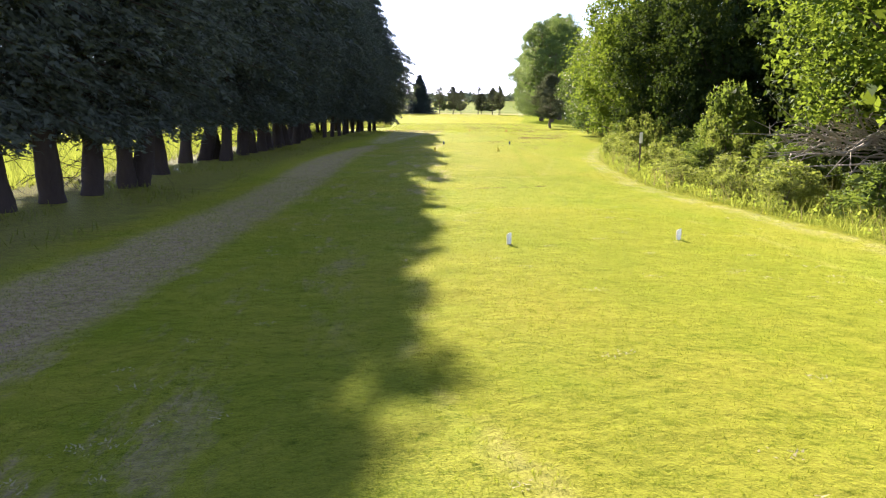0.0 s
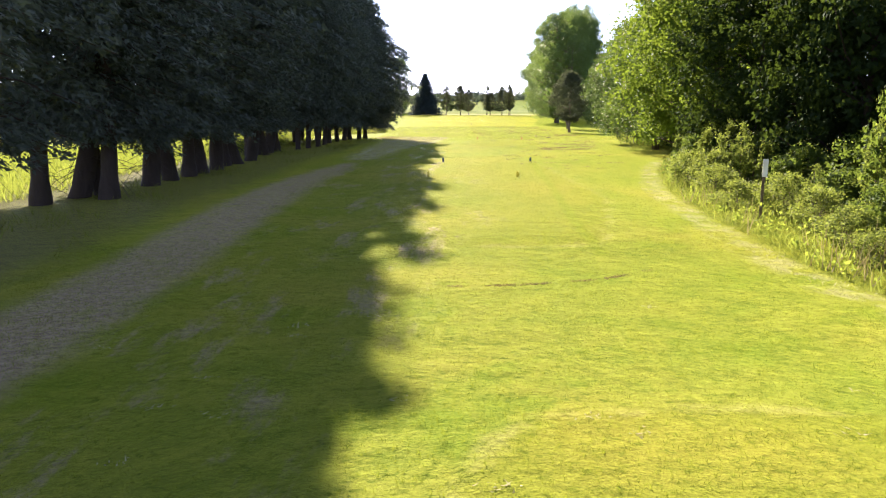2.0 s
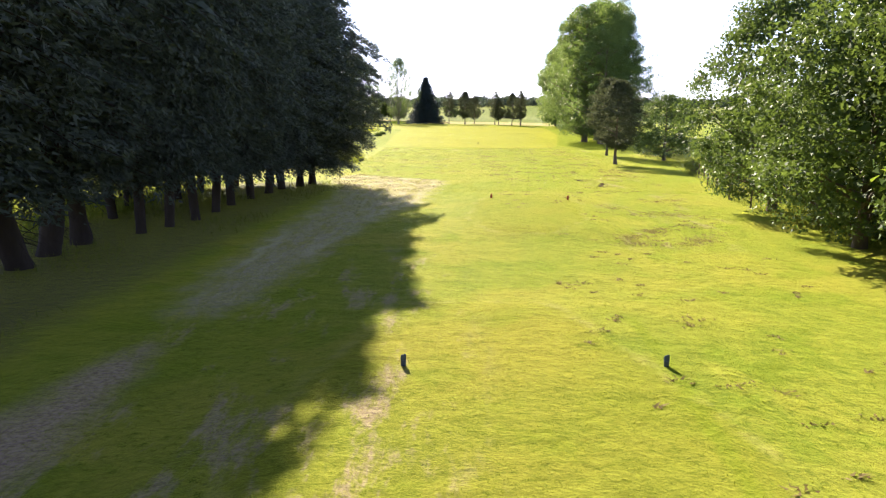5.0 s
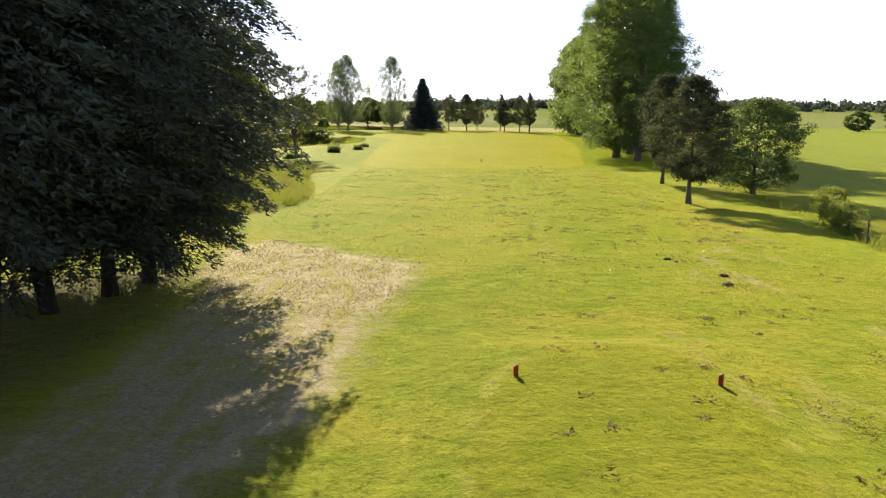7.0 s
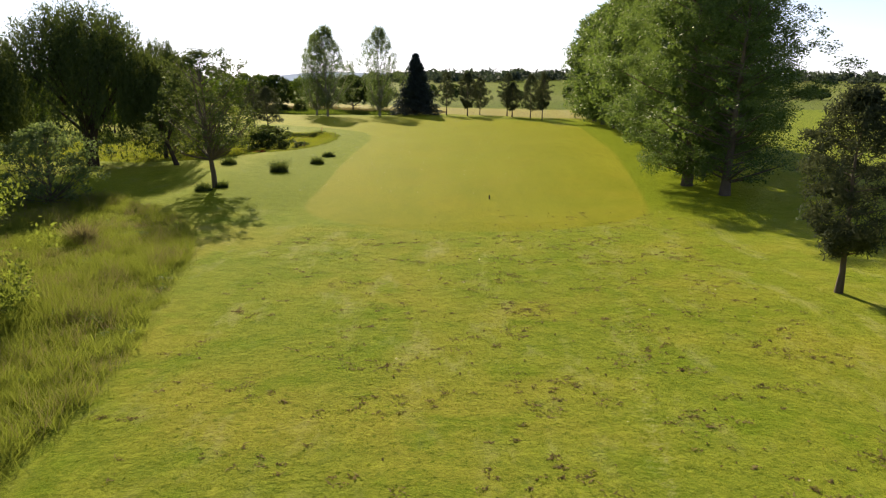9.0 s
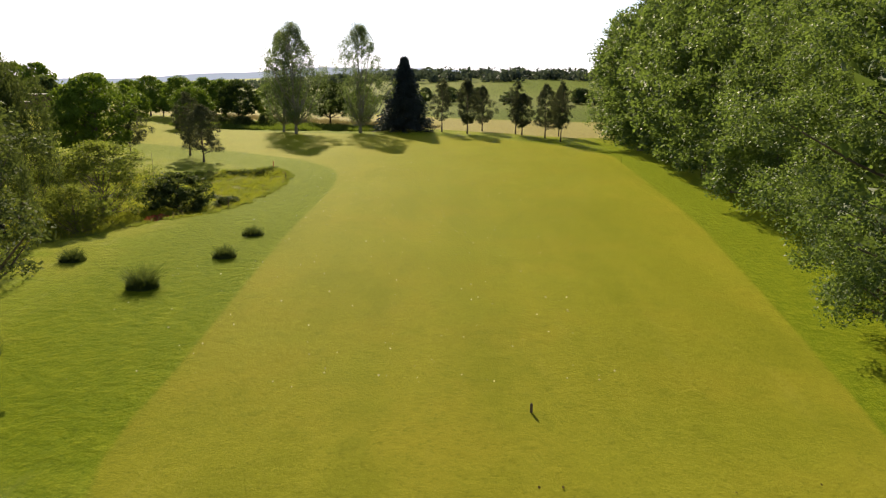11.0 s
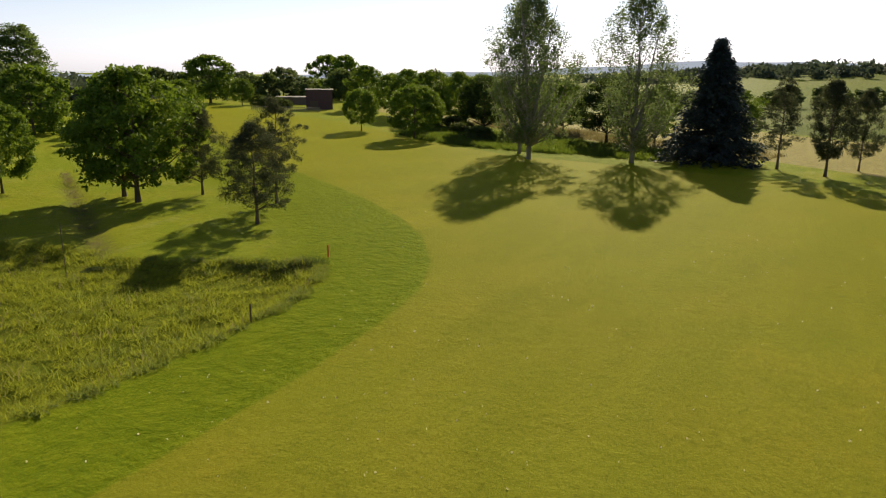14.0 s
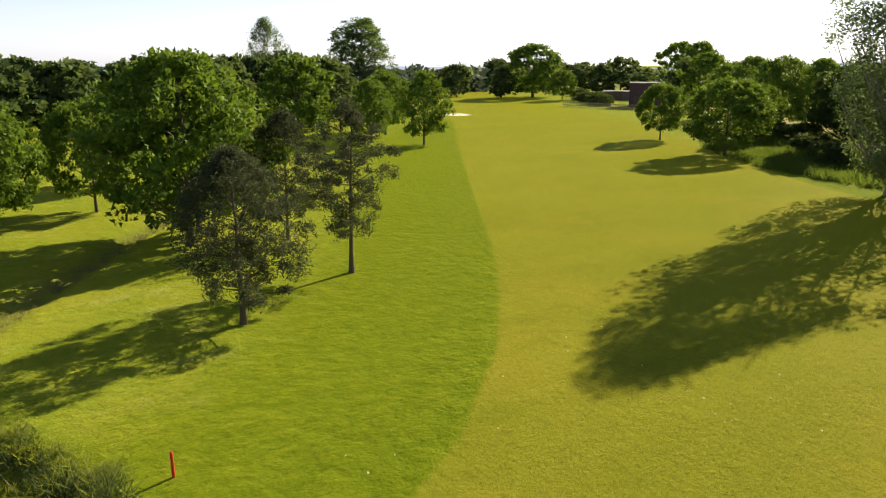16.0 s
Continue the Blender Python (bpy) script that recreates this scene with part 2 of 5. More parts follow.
    col = n.mix(n.math("MULTIPLY", mask("litter", 1.2, 2.0), 0.95), col, litter)
    soil = n.mix(n.remap(fine, 0.3, 0.7), (0.175, 0.122, 0.092), (0.385, 0.29, 0.22))
    thin = n.remap(n.noise(1.6, 5.0, 0.7, stretch=(1, 0.45, 1)), 0.30, 0.50, 0.45, 1.0)
    col = n.mix(n.math("MULTIPLY", mask("track", 0.5, 0.9), thin), col, soil)
    scuff = n.remap(n.noise(0.75, 6.0, 0.75, stretch=(1, 0.3, 1)), 0.52, 0.64, 0, 0.7)
    col = n.mix(n.math("MULTIPLY", mask("scuff", 1.5, 1.5), scuff), col, soil)
    pale = n.mix(n.remap(fine, 0.3, 0.7), (0.2151, 0.18, 0.12), (0.3927, 0.34, 0.252))
    pale = n.mix(n.remap(drag, 0.42, 0.66), pale, (0.2431, 0.22, 0.084))
    col = n.mix(n.math("MULTIPLY", mask("patch", 0.9, 2.2), n.remap(thin, 0.3, 1.0, 0.55, 0.95)), col, pale)
    rim = n.remap(n.math("ABSOLUTE", n.math("ADD", n.attr("patch"), n.math("ADD", n.math("MULTIPLY", edge, 2.2), 0.5))), 0.5, 0.0, 0, 0.5)
    col = n.mix(n.math("MULTIPLY", rim, n.remap(big, 0.42, 0.55)), col, (0.4114, 0.36, 0.264))
    # worn line where the mown turf meets the verge
    wv = n.math("ABSOLUTE", n.math("ADD", n.attr("verge"), n.math("SUBTRACT", n.math("MULTIPLY", edge, 0.5), 0.55)))
    worn = n.math("MULTIPLY", n.remap(wv, 0.75, 0.2), n.remap(n.noise(1.1, 5.0, 0.7), 0.42, 0.60))
    straw = n.mix(n.remap(fine, 0.35, 0.65), (0.2244, 0.18, 0.12), (0.4301, 0.38, 0.288))
    col = n.mix(n.math("MULTIPLY", worn, 0.38), col, straw)
    sand = n.mix(fine, (0.5143, 0.47, 0.432), (0.6358, 0.6, 0.576))
    col = n.mix(mask("bunker", 0.3, 0.5), col, sand)
    lumps = n.node("ShaderNodeBump", Height=n.math("ADD", n.noise(1.7, 4.0, 0.6), n.math("MULTIPLY", mid, 0.6)), Strength=n.remap(n.attr("fairway"), -0.4, 0.6, 0.16, 0.62), Distance=0.24)
    n.put(n.bsdf.inputs["Normal"], n.node("ShaderNodeBump", Height=n.math("ADD", n.math("MULTIPLY", grain, 0.5), fine), Strength=n.remap(n.attr("fairway"), -0.4, 0.6, 0.5, 0.7), Distance=0.07, Normal=lumps.outputs[0]).outputs[0])
    n.put(n.bsdf.inputs["Sheen Weight"], n.math("ADD", n.math("MULTIPLY", mask("fairway", 0.12, 0.25), 0.05), 0.34))
    n.bsdf.inputs["Sheen Roughness"].default_value = 0.24
    n.put(n.bsdf.inputs["Sheen Tint"], (0.93, 0.94, 0.06))
    n.put(n.bsdf.inputs["Specular Tint"], (1.0, 0.96, 0.45))
    return n.done(col, 0.55, 0.0022)


M_GROUND = ground_mat()


# ---- mesh tools ----
def mesh_from(name, verts, faces, mat, smooth=False):
    verts = np.asarray(verts, dtype=np.float32).reshape(-1, 3)
    faces = np.asarray(faces, dtype=np.int32)
    me = bpy.data.meshes.new(name)
    k = faces.shape[1]
    me.vertices.add(len(verts))
    me.vertices.foreach_set("co", verts.ravel())
    me.loops.add(faces.size)
    me.loops.foreach_set("vertex_index", faces.ravel())
    me.polygons.add(len(faces))
    me.polygons.foreach_set("loop_start", np.arange(0, faces.size, k, dtype=np.int32))
    me.update(calc_edges=True)
    me.validate()
    if smooth:
        me.shade_smooth()
    me.materials.append(mat)
    return me


def mesh_part(name, me, parent, label=""):
    ob = new(name, me)
    ob.parent = parent
    return tagged(ob, label)


def part(name, bm, material, parent, label=""):
    me = bpy.data.meshes.new(name)
    bm.to_mesh(me)
    bm.free()
    me.materials.append(material)
    return mesh_part(name, me, parent, label)


def thing(name, x, y, z, label, category, group="", turn=0.0, scale=(1, 1, 1)):
    ob = new(name)
    ob.empty_display_size = 0.3
    ob.matrix_basis = pose(x, y, z, 0, 0, turn) @ Matrix.Diagonal((*scale, 1))
    return tagged(ob, label, category, group)


def tubes(lines, sides=6):
    """Tapered tubes. lines: lists of (point, radius)."""
    vs, fs, base = [], [], 0
    ang = np.linspace(0, 2 * np.pi, sides, endpoint=False)
    for line in lines:
        pts = np.array([p for p, _ in line], float)
        rad = np.array([r for _, r in line], float)
        for i, p in enumerate(pts):
            d = pts[min(i + 1, len(pts) - 1)] - pts[max(i - 1, 0)]
            d = d / (np.linalg.norm(d) + 1e-9)
            u = np.cross(d, (0.31, 0.95, 0.05))
            u /= np.linalg.norm(u) + 1e-9
            w = np.cross(d, u)
            vs.append(p + rad[i] * (np.cos(ang)[:, None] * u + np.sin(ang)[:, None] * w))
        for i in range(len(pts) - 1):
            a = base + i * sides
            for j in range(sides):
                k = (j + 1) % sides
                fs.append((a + j, a + k, a + sides + k, a + sides + j))
        base += len(pts) * sides
    return np.concatenate(vs), np.array(fs)


def unit(v):
    return v / (np.linalg.norm(v, axis=-1, keepdims=True) + 1e-9)


def leaves(rng, centres, radii, each, size, aspect=0.6, droop=0.0, flat=0.8, up=0.0, spread=1.0, three=False):
    """A cloud of four- or three-cornered leaves round the given clump centres."""
    centres, radii = np.asarray(centres, float), np.asarray(radii, float)
    n = len(centres) * each
    c = np.repeat(centres, each, 0)
    r = np.repeat(radii, each)[:, None]
    off = unit(rng.normal(size=(n, 3))) * rng.random((n, 1)) ** 0.5 * spread
    off[:, 2] *= flat
    p = c + off * r
    u = unit(rng.normal(size=(n, 3)) + off * 0.8 + np.array((0, 0, -droop + up)))
    w = unit(np.cross(u, rng.normal(size=(n, 3))))
    s = size * rng.uniform(0.6, 1.4, (n, 1))
    a, b = u * s * 0.5, w * s * 0.5 * aspect
    if three:
        return np.stack([p - a + b, p - a - b, p + a], 1).reshape(-1, 3), np.arange(3 * n).reshape(-1, 3)
    v = np.stack([p - a, p + b - a * 0.1, p + a, p - b - a * 0.1], 1).reshape(-1, 3)
    return v, np.arange(4 * n).reshape(-1, 4)


def lumpy(rng, n=7, depth=0.25):
    """A random, smooth factor round the stem, by angle and height."""
    ks = rng.integers(1, 5, n)
    hs = rng.uniform(1, 9, n)
    ph = rng.uniform(0, 6.28, (n, 2))
    am = rng.uniform(0.3, 1.0, n)
    am *= depth / am.sum() * 1.8
    return lambda a, z: 1 + sum(am[i] * np.sin(ks[i] * a + ph[i, 0]) * np.cos(hs[i] * z + ph[i, 1]) for i in range(n))


def branchy(rng, height, trunk_r, crown_lo, radius, profile, clumps, each, leaf, clump_r, aspect=0.6, droop=0.0, limbs=14, inner=0.35,
            wander=0.02, flat=0.8, rise=0.6, depth=0.25, up=0.0, forks=1, trunk_top=0.9, three=False, core=0, core_size=0.45):
    """Trunk and limbs, and a crown of clumps of leaves. profile(z from 0 to 1) gives the crown's share of radius."""
    lump = lumpy(rng, depth=depth)
    cz = rng.random(clumps) ** 0.9
    a = rng.uniform(0, 2 * np.pi, clumps)
    q = inner + (1 - inner) * rng.random(clumps) ** 0.5
    rr = radius * profile(cz) * lump(a, cz) * q
    z = crown_lo + cz * (height - crown_lo - clump_r * 0.5)
    centres = np.stack([rr * np.cos(a), rr * np.sin(a), z], 1)
    cr = clump_r * rng.uniform(0.6, 1.3, clumps)
    v, f = leaves(rng, centres, cr, each, leaf, aspect, droop, flat, up, three=three)
    if core:
        ca, cz2 = rng.uniform(0, 2 * np.pi, core), rng.uniform(0.08, 0.92, core)
        cq = radius * profile(cz2) * 0.62 * rng.random(core) ** 0.5
        cv, _ = leaves(rng, np.stack([cq * np.cos(ca), cq * np.sin(ca), crown_lo + cz2 * (height - crown_lo)], 1), np.full(core, 0.3), 1, core_size, 0.9, three=three)
        v = np.concatenate([v, cv])
        f = np.arange(len(v)).reshape(-1, 3 if three else 4)
    v[:, 2] = np.maximum(v[:, 2], 0.05)
    lines = []
    for k in range(forks):
        lean = rng.normal(0, wander, 2) * height + (rng.normal(0, 0.06, 2) * height if forks > 1 else 0)
        st = []
        for i in range(9):
            h = i / 8 * height * trunk_top
            w = (i / 8) ** 1.4
            st.append(((lean[0] * w + rng.normal(0, 0.004) * height * (i > 0), lean[1] * w, h - 0.15 * (i == 0)),
                       trunk_r / forks ** 0.4 * (1.35 if i == 0 else 1 - 0.85 * (i / 8) ** 0.8)))
        lines.append(st)
    stem = np.array([p for p, _ in lines[0]])
    for i in rng.choice(clumps, min(limbs, clumps), replace=False):
        e = centres[i]
        reach = np.hypot(e[0], e[1])
        h0 = np.clip(e[2] - reach * rise, crown_lo * 0.7, height * trunk_top * 0.85)
        k = min(int(h0 / (height * trunk_top) * 8), 7)
        s = stem[k] + (stem[k + 1] - stem[k]) * (h0 / (height * trunk_top) * 8 - k)
        r0 = trunk_r * 0.42 * (1 - 0.75 * h0 / height)
        m = s + (e - s) * 0.5 + np.array((0, 0, -0.08 * reach * (rise - 0.5) * 2)) + rng.normal(0, 0.05, 3) * reach
        lines.append([(s, r0), (s + (m - s) * 0.5, r0 * 0.8), (m, r0 * 0.55), (e, r0 * 0.2)])
    return tubes(lines[:forks], 9), tubes(lines[forks:], 5), (v, f)


def sprays(rng, height, trunk_r, crown_lo, radius, profile, whorls, per, leaf, aspect, droop, each, lift=0.0, depth=0.2, width=0.5, bare=0.1, fine_below=0.0):
    """A conifer: whorls of drooping boughs set with needle sprays, finer ones below the given height."""
    lump = lumpy(rng, depth=depth)
    cen, lines, dirs, sizes = [], [], [], []
    bend = rng.normal(0, 0.16, (2, 2))
    zs = np.array([-0.15, 0.35, 1.0, 2.0, 3.2, 4.6, 7, 11, 15, 19, 23, 26]) / 26 * height
    lines.append([((bend[0, 0] * math.sin(z * 0.5) + bend[1, 0] * math.sin(z * 0.21), bend[0, 1] * math.sin(z * 0.43) + bend[1, 1] * math.sin(z * 0.17), z), trunk_r * (1.12 if i == 0 else 1.0 if i == 1 else 0.94 - 0.86 * z / height) * rng.uniform(0.9, 1.1)) for i, z in enumerate(zs)])
    if fine_below:
        for k in range(34):
            a, z, L = rng.uniform(0, 6.28), rng.uniform(0.9, crown_lo + 1.5), rng.uniform(0.5, 2.2)
            d = np.array((math.cos(a), math.sin(a), rng.normal(-0.25, 0.25)))
            p = np.array((0, 0, z))
            lines.append([(p, 0.022), (p + d * L * 0.5, 0.014), (p + d * L + np.array((0, 0, -0.3 * L * rng.random())), 0.004)])
    for k in range(whorls):
        zr = (k + rng.random() * 0.8) / whorls
        z = crown_lo + zr * (height - crown_lo)
        for j in range(per):
            a = rng.uniform(0, 2 * np.pi)
            L = radius * profile(zr) * lump(a, zr) * rng.uniform(0.75, 1.12)
            d = np.array((math.cos(a), math.sin(a), 0))
            pts = []
            for i in range(5):
                s = i / 4
                pts.append(d * L * s + np.array((0, 0, z + L * (lift * s - droop * s * s))))
            if rng.random() < 0.35:
                lines.append([(pts[0], trunk_r * 0.16 * (1 - zr * 0.7)), (pts[2], trunk_r * 0.09), (pts[4], trunk_r * 0.03)])
            fine = z < fine_below
            m = max(3, int(each * (0.35 + 0.65 * L / radius) * (3.9 if fine else 1)))
            s = bare + (1 - bare) * rng.random(m) ** 0.75
            side = np.array((-d[1], d[0], 0))
            p = d * (L * s)[:, None] + np.array((0, 0, z)) + np.stack([0 * s, 0 * s, L * (lift * s - droop * s * s)], 1)
            sw = rng.normal(0, width * 0.45, m) * (0.3 + 0.7 * np.sin(np.pi * np.clip(s, 0, 1) * 0.8))
            p = p + side * sw[:, None] + np.stack([0 * s, 0 * s, rng.normal(-0.05, 0.13, m)], 1)
            cen.append(p)
            sizes.append(np.full((m, 1), 0.44 if fine else 1.0))
            dirs.append(d * 0.8 + side * np.sign(sw)[:, None] * 0.6 + np.array((0, 0, -0.25 - droop * 0.6)) + rng.normal(0, 0.35, (m, 3)))
    p, u = np.concatenate(cen), unit(np.concatenate(dirs))
    n = len(p)
    w = unit(np.cross(u, rng.normal(size=(n, 3))))
    s = leaf * rng.uniform(0.6, 1.4, (n, 1)) * np.concatenate(sizes)
    a, b = u * s * 0.5, w * s * 0.5 * aspect
    v = np.stack([p - a + b, p - a - b, p + a], 1).reshape(-1, 3)
    v[:, 2] = np.maximum(v[:, 2], 0.05)
    return tubes(lines[:1], 9), tubes(lines[1:], 3), (v, np.arange(3 * n).reshape(-1, 3))


def weeping(rng, height, trunk_r, radius, strands, each, leaf, hang, forks=3):
    """A willow: spreading limbs, a loose top, and long hanging strands of narrow leaves."""
    lump = lumpy(rng, depth=0.45)
    a = rng.uniform(0, 2 * np.pi, strands)
    q = 0.12 + 0.88 * rng.random(strands) ** 0.6
    rr = radius * q * lump(a, q)
    top = height * (0.62 + 0.38 * np.sqrt(np.clip(1 - q * q, 0, 1))) * rng.uniform(0.80, 1.04, strands)
    drop = hang * (0.35 + 0.75 * q) * rng.uniform(0.4, 1.15, strands)
    drop = np.minimum(drop, (top - 0.9) / height)
    t = rng.random((strands, each)) ** 0.85
    out = rr[:, None] * (1 + 0.10 * np.sin(t * 2.2))
    sway = rng.normal(0, 0.5, (strands, 1)) * t
    p = np.stack([out * np.cos(a)[:, None] + sway, out * np.sin(a)[:, None] + sway[::-1], top[:, None] - drop[:, None] * height * t], 2).reshape(-1, 3)
    n = len(p)
    p += rng.normal(0, 0.16, (n, 3))
    u = unit(rng.normal(0, 0.55, (n, 3)) + np.array((0, 0, -1.0)))
    w = unit(np.cross(u, rng.normal(size=(n, 3))))
    s = leaf * rng.uniform(0.6, 1.4, (n, 1))
    x, y = u * s * 0.5, w * s * 0.13
    tri = np.stack([p - x + y, p - x - y, p + x], 1).reshape(-1, 3)
    cap, _ = leaves(rng, np.column_stack([rr * np.cos(a), rr * np.sin(a), top]), np.full(strands, 0.55), 14, leaf * 0.62, 0.4, 0.5, 0.8, three=True)
    v = np.concatenate([tri, cap])
    v[:, 2] = np.maximum(v[:, 2], 0.05)
    trunks, limbs = [], []
    for k in range(forks):
        b = 6.28 * k / forks + rng.normal(0, 0.4)
        d = np.array((math.cos(b), math.sin(b), 0)) * radius * 0.34
        trunks.append([(d * 0.05 * (k > 0) + np.array((0, 0, -0.15)), trunk_r * 1.25)] + [(d * (0.05 + 0.95 * h ** 1.5) + np.array((0, 0, h * height * 0.72)), trunk_r * (1 - 0.75 * h)) for h in (0.12, 0.3, 0.5, 0.75, 1.0)])
    for i in rng.choice(strands, 34, replace=False):
        h = np.clip(top[i] / height - 0.3 - 0.2 * q[i], 0.2, 0.66)
        st = trunks[int(rng.integers(forks))]
        k = min(5, max(1, int(round(h / 0.72 * 4)) + 1))
        b0, e = np.array(st[k][0]), np.array((rr[i] * math.cos(a[i]), rr[i] * math.sin(a[i]), top[i]))
        m = b0 + (e - b0) * 0.55 + np.array((0, 0, 0.10 * rr[i]))
        limbs.append([(b0, st[k][1] * 0.5), (m, st[k][1] * 0.24), (e, 0.02)])
    return tubes(trunks, 9), tubes(limbs, 5), (v, np.arange(len(v)).reshape(-1, 3))


# crown profiles, from the crown's foot (0) to its tip (1)
def dome(z):
    return np.sqrt(np.clip(1 - (2 * z - 0.85) ** 2 / 1.35, 0.03, 1))


def ball(z):
    return np.sqrt(np.clip(1 - (2 * z - 0.9) ** 2 / 1.22, 0.02, 1))


def egg(z):
    return np.clip(np.sin(np.pi * np.clip(z * 0.86 + 0.12, 0, 1)) ** 0.75, 0.05, 1)


def flame(z):
    return np.clip(np.sin(np.pi * np.clip(z * 0.93 + 0.05, 0, 1)) ** 0.8 * (1.0 - 0.35 * z), 0.04, 1)


def broad(z):
    return np.clip(np.sin(np.pi * np.clip(z * 0.76 + 0.23, 0, 1)) ** 0.7, 0.05, 1)


def oval(z):
    return np.clip(np.sin(np.pi * np.clip(z * 0.84 + 0.11, 0, 1)) ** 0.62, 0.05, 1)


def plume(z):
    return np.clip(np.sin(np.pi * np.clip(z * 0.88 + 0.08, 0, 1)) ** 0.85 * (1.14 - 0.40 * z), 0.1, 1.1)


def cone(z):
    return np.clip(1.01 - z, 0.02, 1) ** 0.8


def tower(z):
    return np.clip(np.minimum(0.6 + z * 1.6, np.clip((1.02 - z) * 1.75, 0, 1) ** 1.18), 0.02, 1)


SPECIES = {}


def species(key, height, width, mats, makes):
    """Meshes of a kind of tree, made once: makes are functions of a random generator."""
    SPECIES[key] = (height, width, [])
    for i, make in enumerate(makes):
        stem, wood, leaf = make(np.random.default_rng(hash_of(key) + i))
        SPECIES[key][2].append((mesh_from("trunk", *stem, mats[0], True), mesh_from("branchwood", *wood, mats[0], True), mesh_from("crown", *leaf, mats[1])))


def hash_of(key):
    return sum((i + 1) * ord(c) for i, c in enumerate(key))


def relief(x, y):
    """Height of the ground."""
    x, y = np.asarray(x, float), np.asarray(y, float)
    z = 0.05 * np.sin(x * 0.31 + 1.3) * np.cos(y * 0.23) + 0.04 * np.sin(x * 0.11 + y * 0.17)

    def swell(x0, x1, y0, y1, h, s=1.6):
        k = lambda v: 0.5 + 0.5 * np.tanh(v * 1.1 / s)
        return h * k(x - x0) * k(x1 - x) * k(y - y0) * k(y1 - y)
    z = z + swell(-0.5, 8.5, 4, 24.5, 0.25) + swell(-1.5, 9, 35, 69, 0.22) + swell(3.2, 10.6, 80, 95, 0.30, 0.9)
    z = z - swell(-40, 60, 108, 176, 0.35, 9.0)
    if np.any((x > -60) & (x < -8) & (y > 188) & (y < 245)):
        sunk = np.clip(-sd_poly(x, y, MARSH_B) / 2.4, 0, 1)
        z = z - 0.62 * sunk * sunk * (3 - 2 * sunk)          # wet hollow with a short bank
        z = z + sunk * 0.11 * (np.sin(x * 1.9 + 1.3 * np.sin(y * 0.8)) * np.sin(y * 1.6 + 1.1 * np.sin(x * 0.9)) + 0.6 * np.sin(x * 0.7 + y * 0.5))
    along = np.clip(((x + 31) * -26 + (y - 233.6) * 16) / 932, 0, 1)
    gap = np.hypot(x + 31 + 26 * along, y - 233.6 - 16 * along)
    z = z - 0.5 * np.exp(-(gap / 0.9) ** 2)          # narrow ditch
    far = np.hypot(x, y - 200)
    west = np.clip((np.degrees(np.arctan2(-x, y - 200)) - 2) / 34, 0, 1)
    west = west * west * (3 - 2 * west)
    z = z - west * np.clip(far - 260, 0, 4000) * 0.0205          # the land falls away beyond the course
    z = z + (1 - west) * 9 * np.exp(-((y - 740) / 130) ** 2) * (0.5 + 0.5 * np.tanh((x + 70) / 60))          # low wooded ridge
    z = z + np.clip((far - 420) / 1200, 0, 1.5) ** 1.5 * (0.7 + 0.3 * np.tanh(x / 150)) * (3.0 + 2.5 * np.sin(x * 0.0021 + 0.5) + 2 * np.sin(y * 0.0017 + x * 0.0009))
    return z


PLANTED = [0]


def plant(name, key, x, y, h, w, label, category="tree", group="", turn=None, variant=None):
    h0, w0, meshes = SPECIES[key]
    PLANTED[0] += 1
    k = PLANTED[0]
    t = (k * 137.5) % 360 if turn is None else turn
    v = k % len(meshes) if variant is None else variant
    root = thing(name, x, y, float(relief(x, y)) - 0.03, label, category, group, t, (w / w0, w / w0, h / h0))
    mesh_part("trunk", meshes[v][0], root)
    tagged(mesh_part("branchwood", meshes[v][1], root), kind="stuff")
    mesh_part("crown", meshes[v][2], root)
    return root


def lean(ob, degrees):
    """Tips a planted tree about its foot, towards -x for a negative angle."""
    foot = Matrix.Translation(ob.matrix_basis.translation)
    ob.matrix_basis = foot @ pose(0, 0, 0, 0, degrees, 0) @ foot.inverted() @ ob.matrix_basis


# ---- ground ----
def steps(*spans):
    out = []
    for a, b, s in spans:
        out.append(np.arange(a, b, s))
    return np.concatenate(out)


GX = np.concatenate([-np.array([4500, 3000, 2000, 1400, 1000, 800, 650, 520, 430, 360, 310, 270, 240, 215]), steps((-200, -70, 4), (-70, 48, 1.0), (48, 120, 4)),
                     np.array([120, 140, 170, 210, 260, 320, 400, 500, 650, 800, 1000, 1400, 2000, 3000, 4500])])
GY = np.concatenate([-np.array([4500, 3000, 2000, 1400, 1000, 700, 500, 350, 250, 180, 120, 80, 50, 30]), steps((-20, 320, 1.0), (320, 420, 4)),
                     np.array([420, 440, 470, 510, 560, 620, 700, 800, 900, 1050, 1250, 1500, 1800, 2200, 3000, 4700])])


def sd_poly(px, py, poly):
    """Signed distance to a polygon, below zero inside."""
    d = np.full(px.shape, 1e9)
    inside = np.zeros(px.shape, bool)
    for (ax, ay), (bx, by) in zip(poly, poly[1:] + poly[:1]):
        ex, ey = bx - ax, by - ay
        t = np.clip(((px - ax) * ex + (py - ay) * ey) / (ex * ex + ey * ey), 0, 1)
        d = np.minimum(d, np.hypot(px - ax - t * ex, py - ay - t * ey))
        cut = ((ay > py) != (by > py)) & (px < (bx - ax) * (py - ay) / (by - ay + 1e-12) + ax)
        inside ^= cut
    return np.where(inside, -d, d)


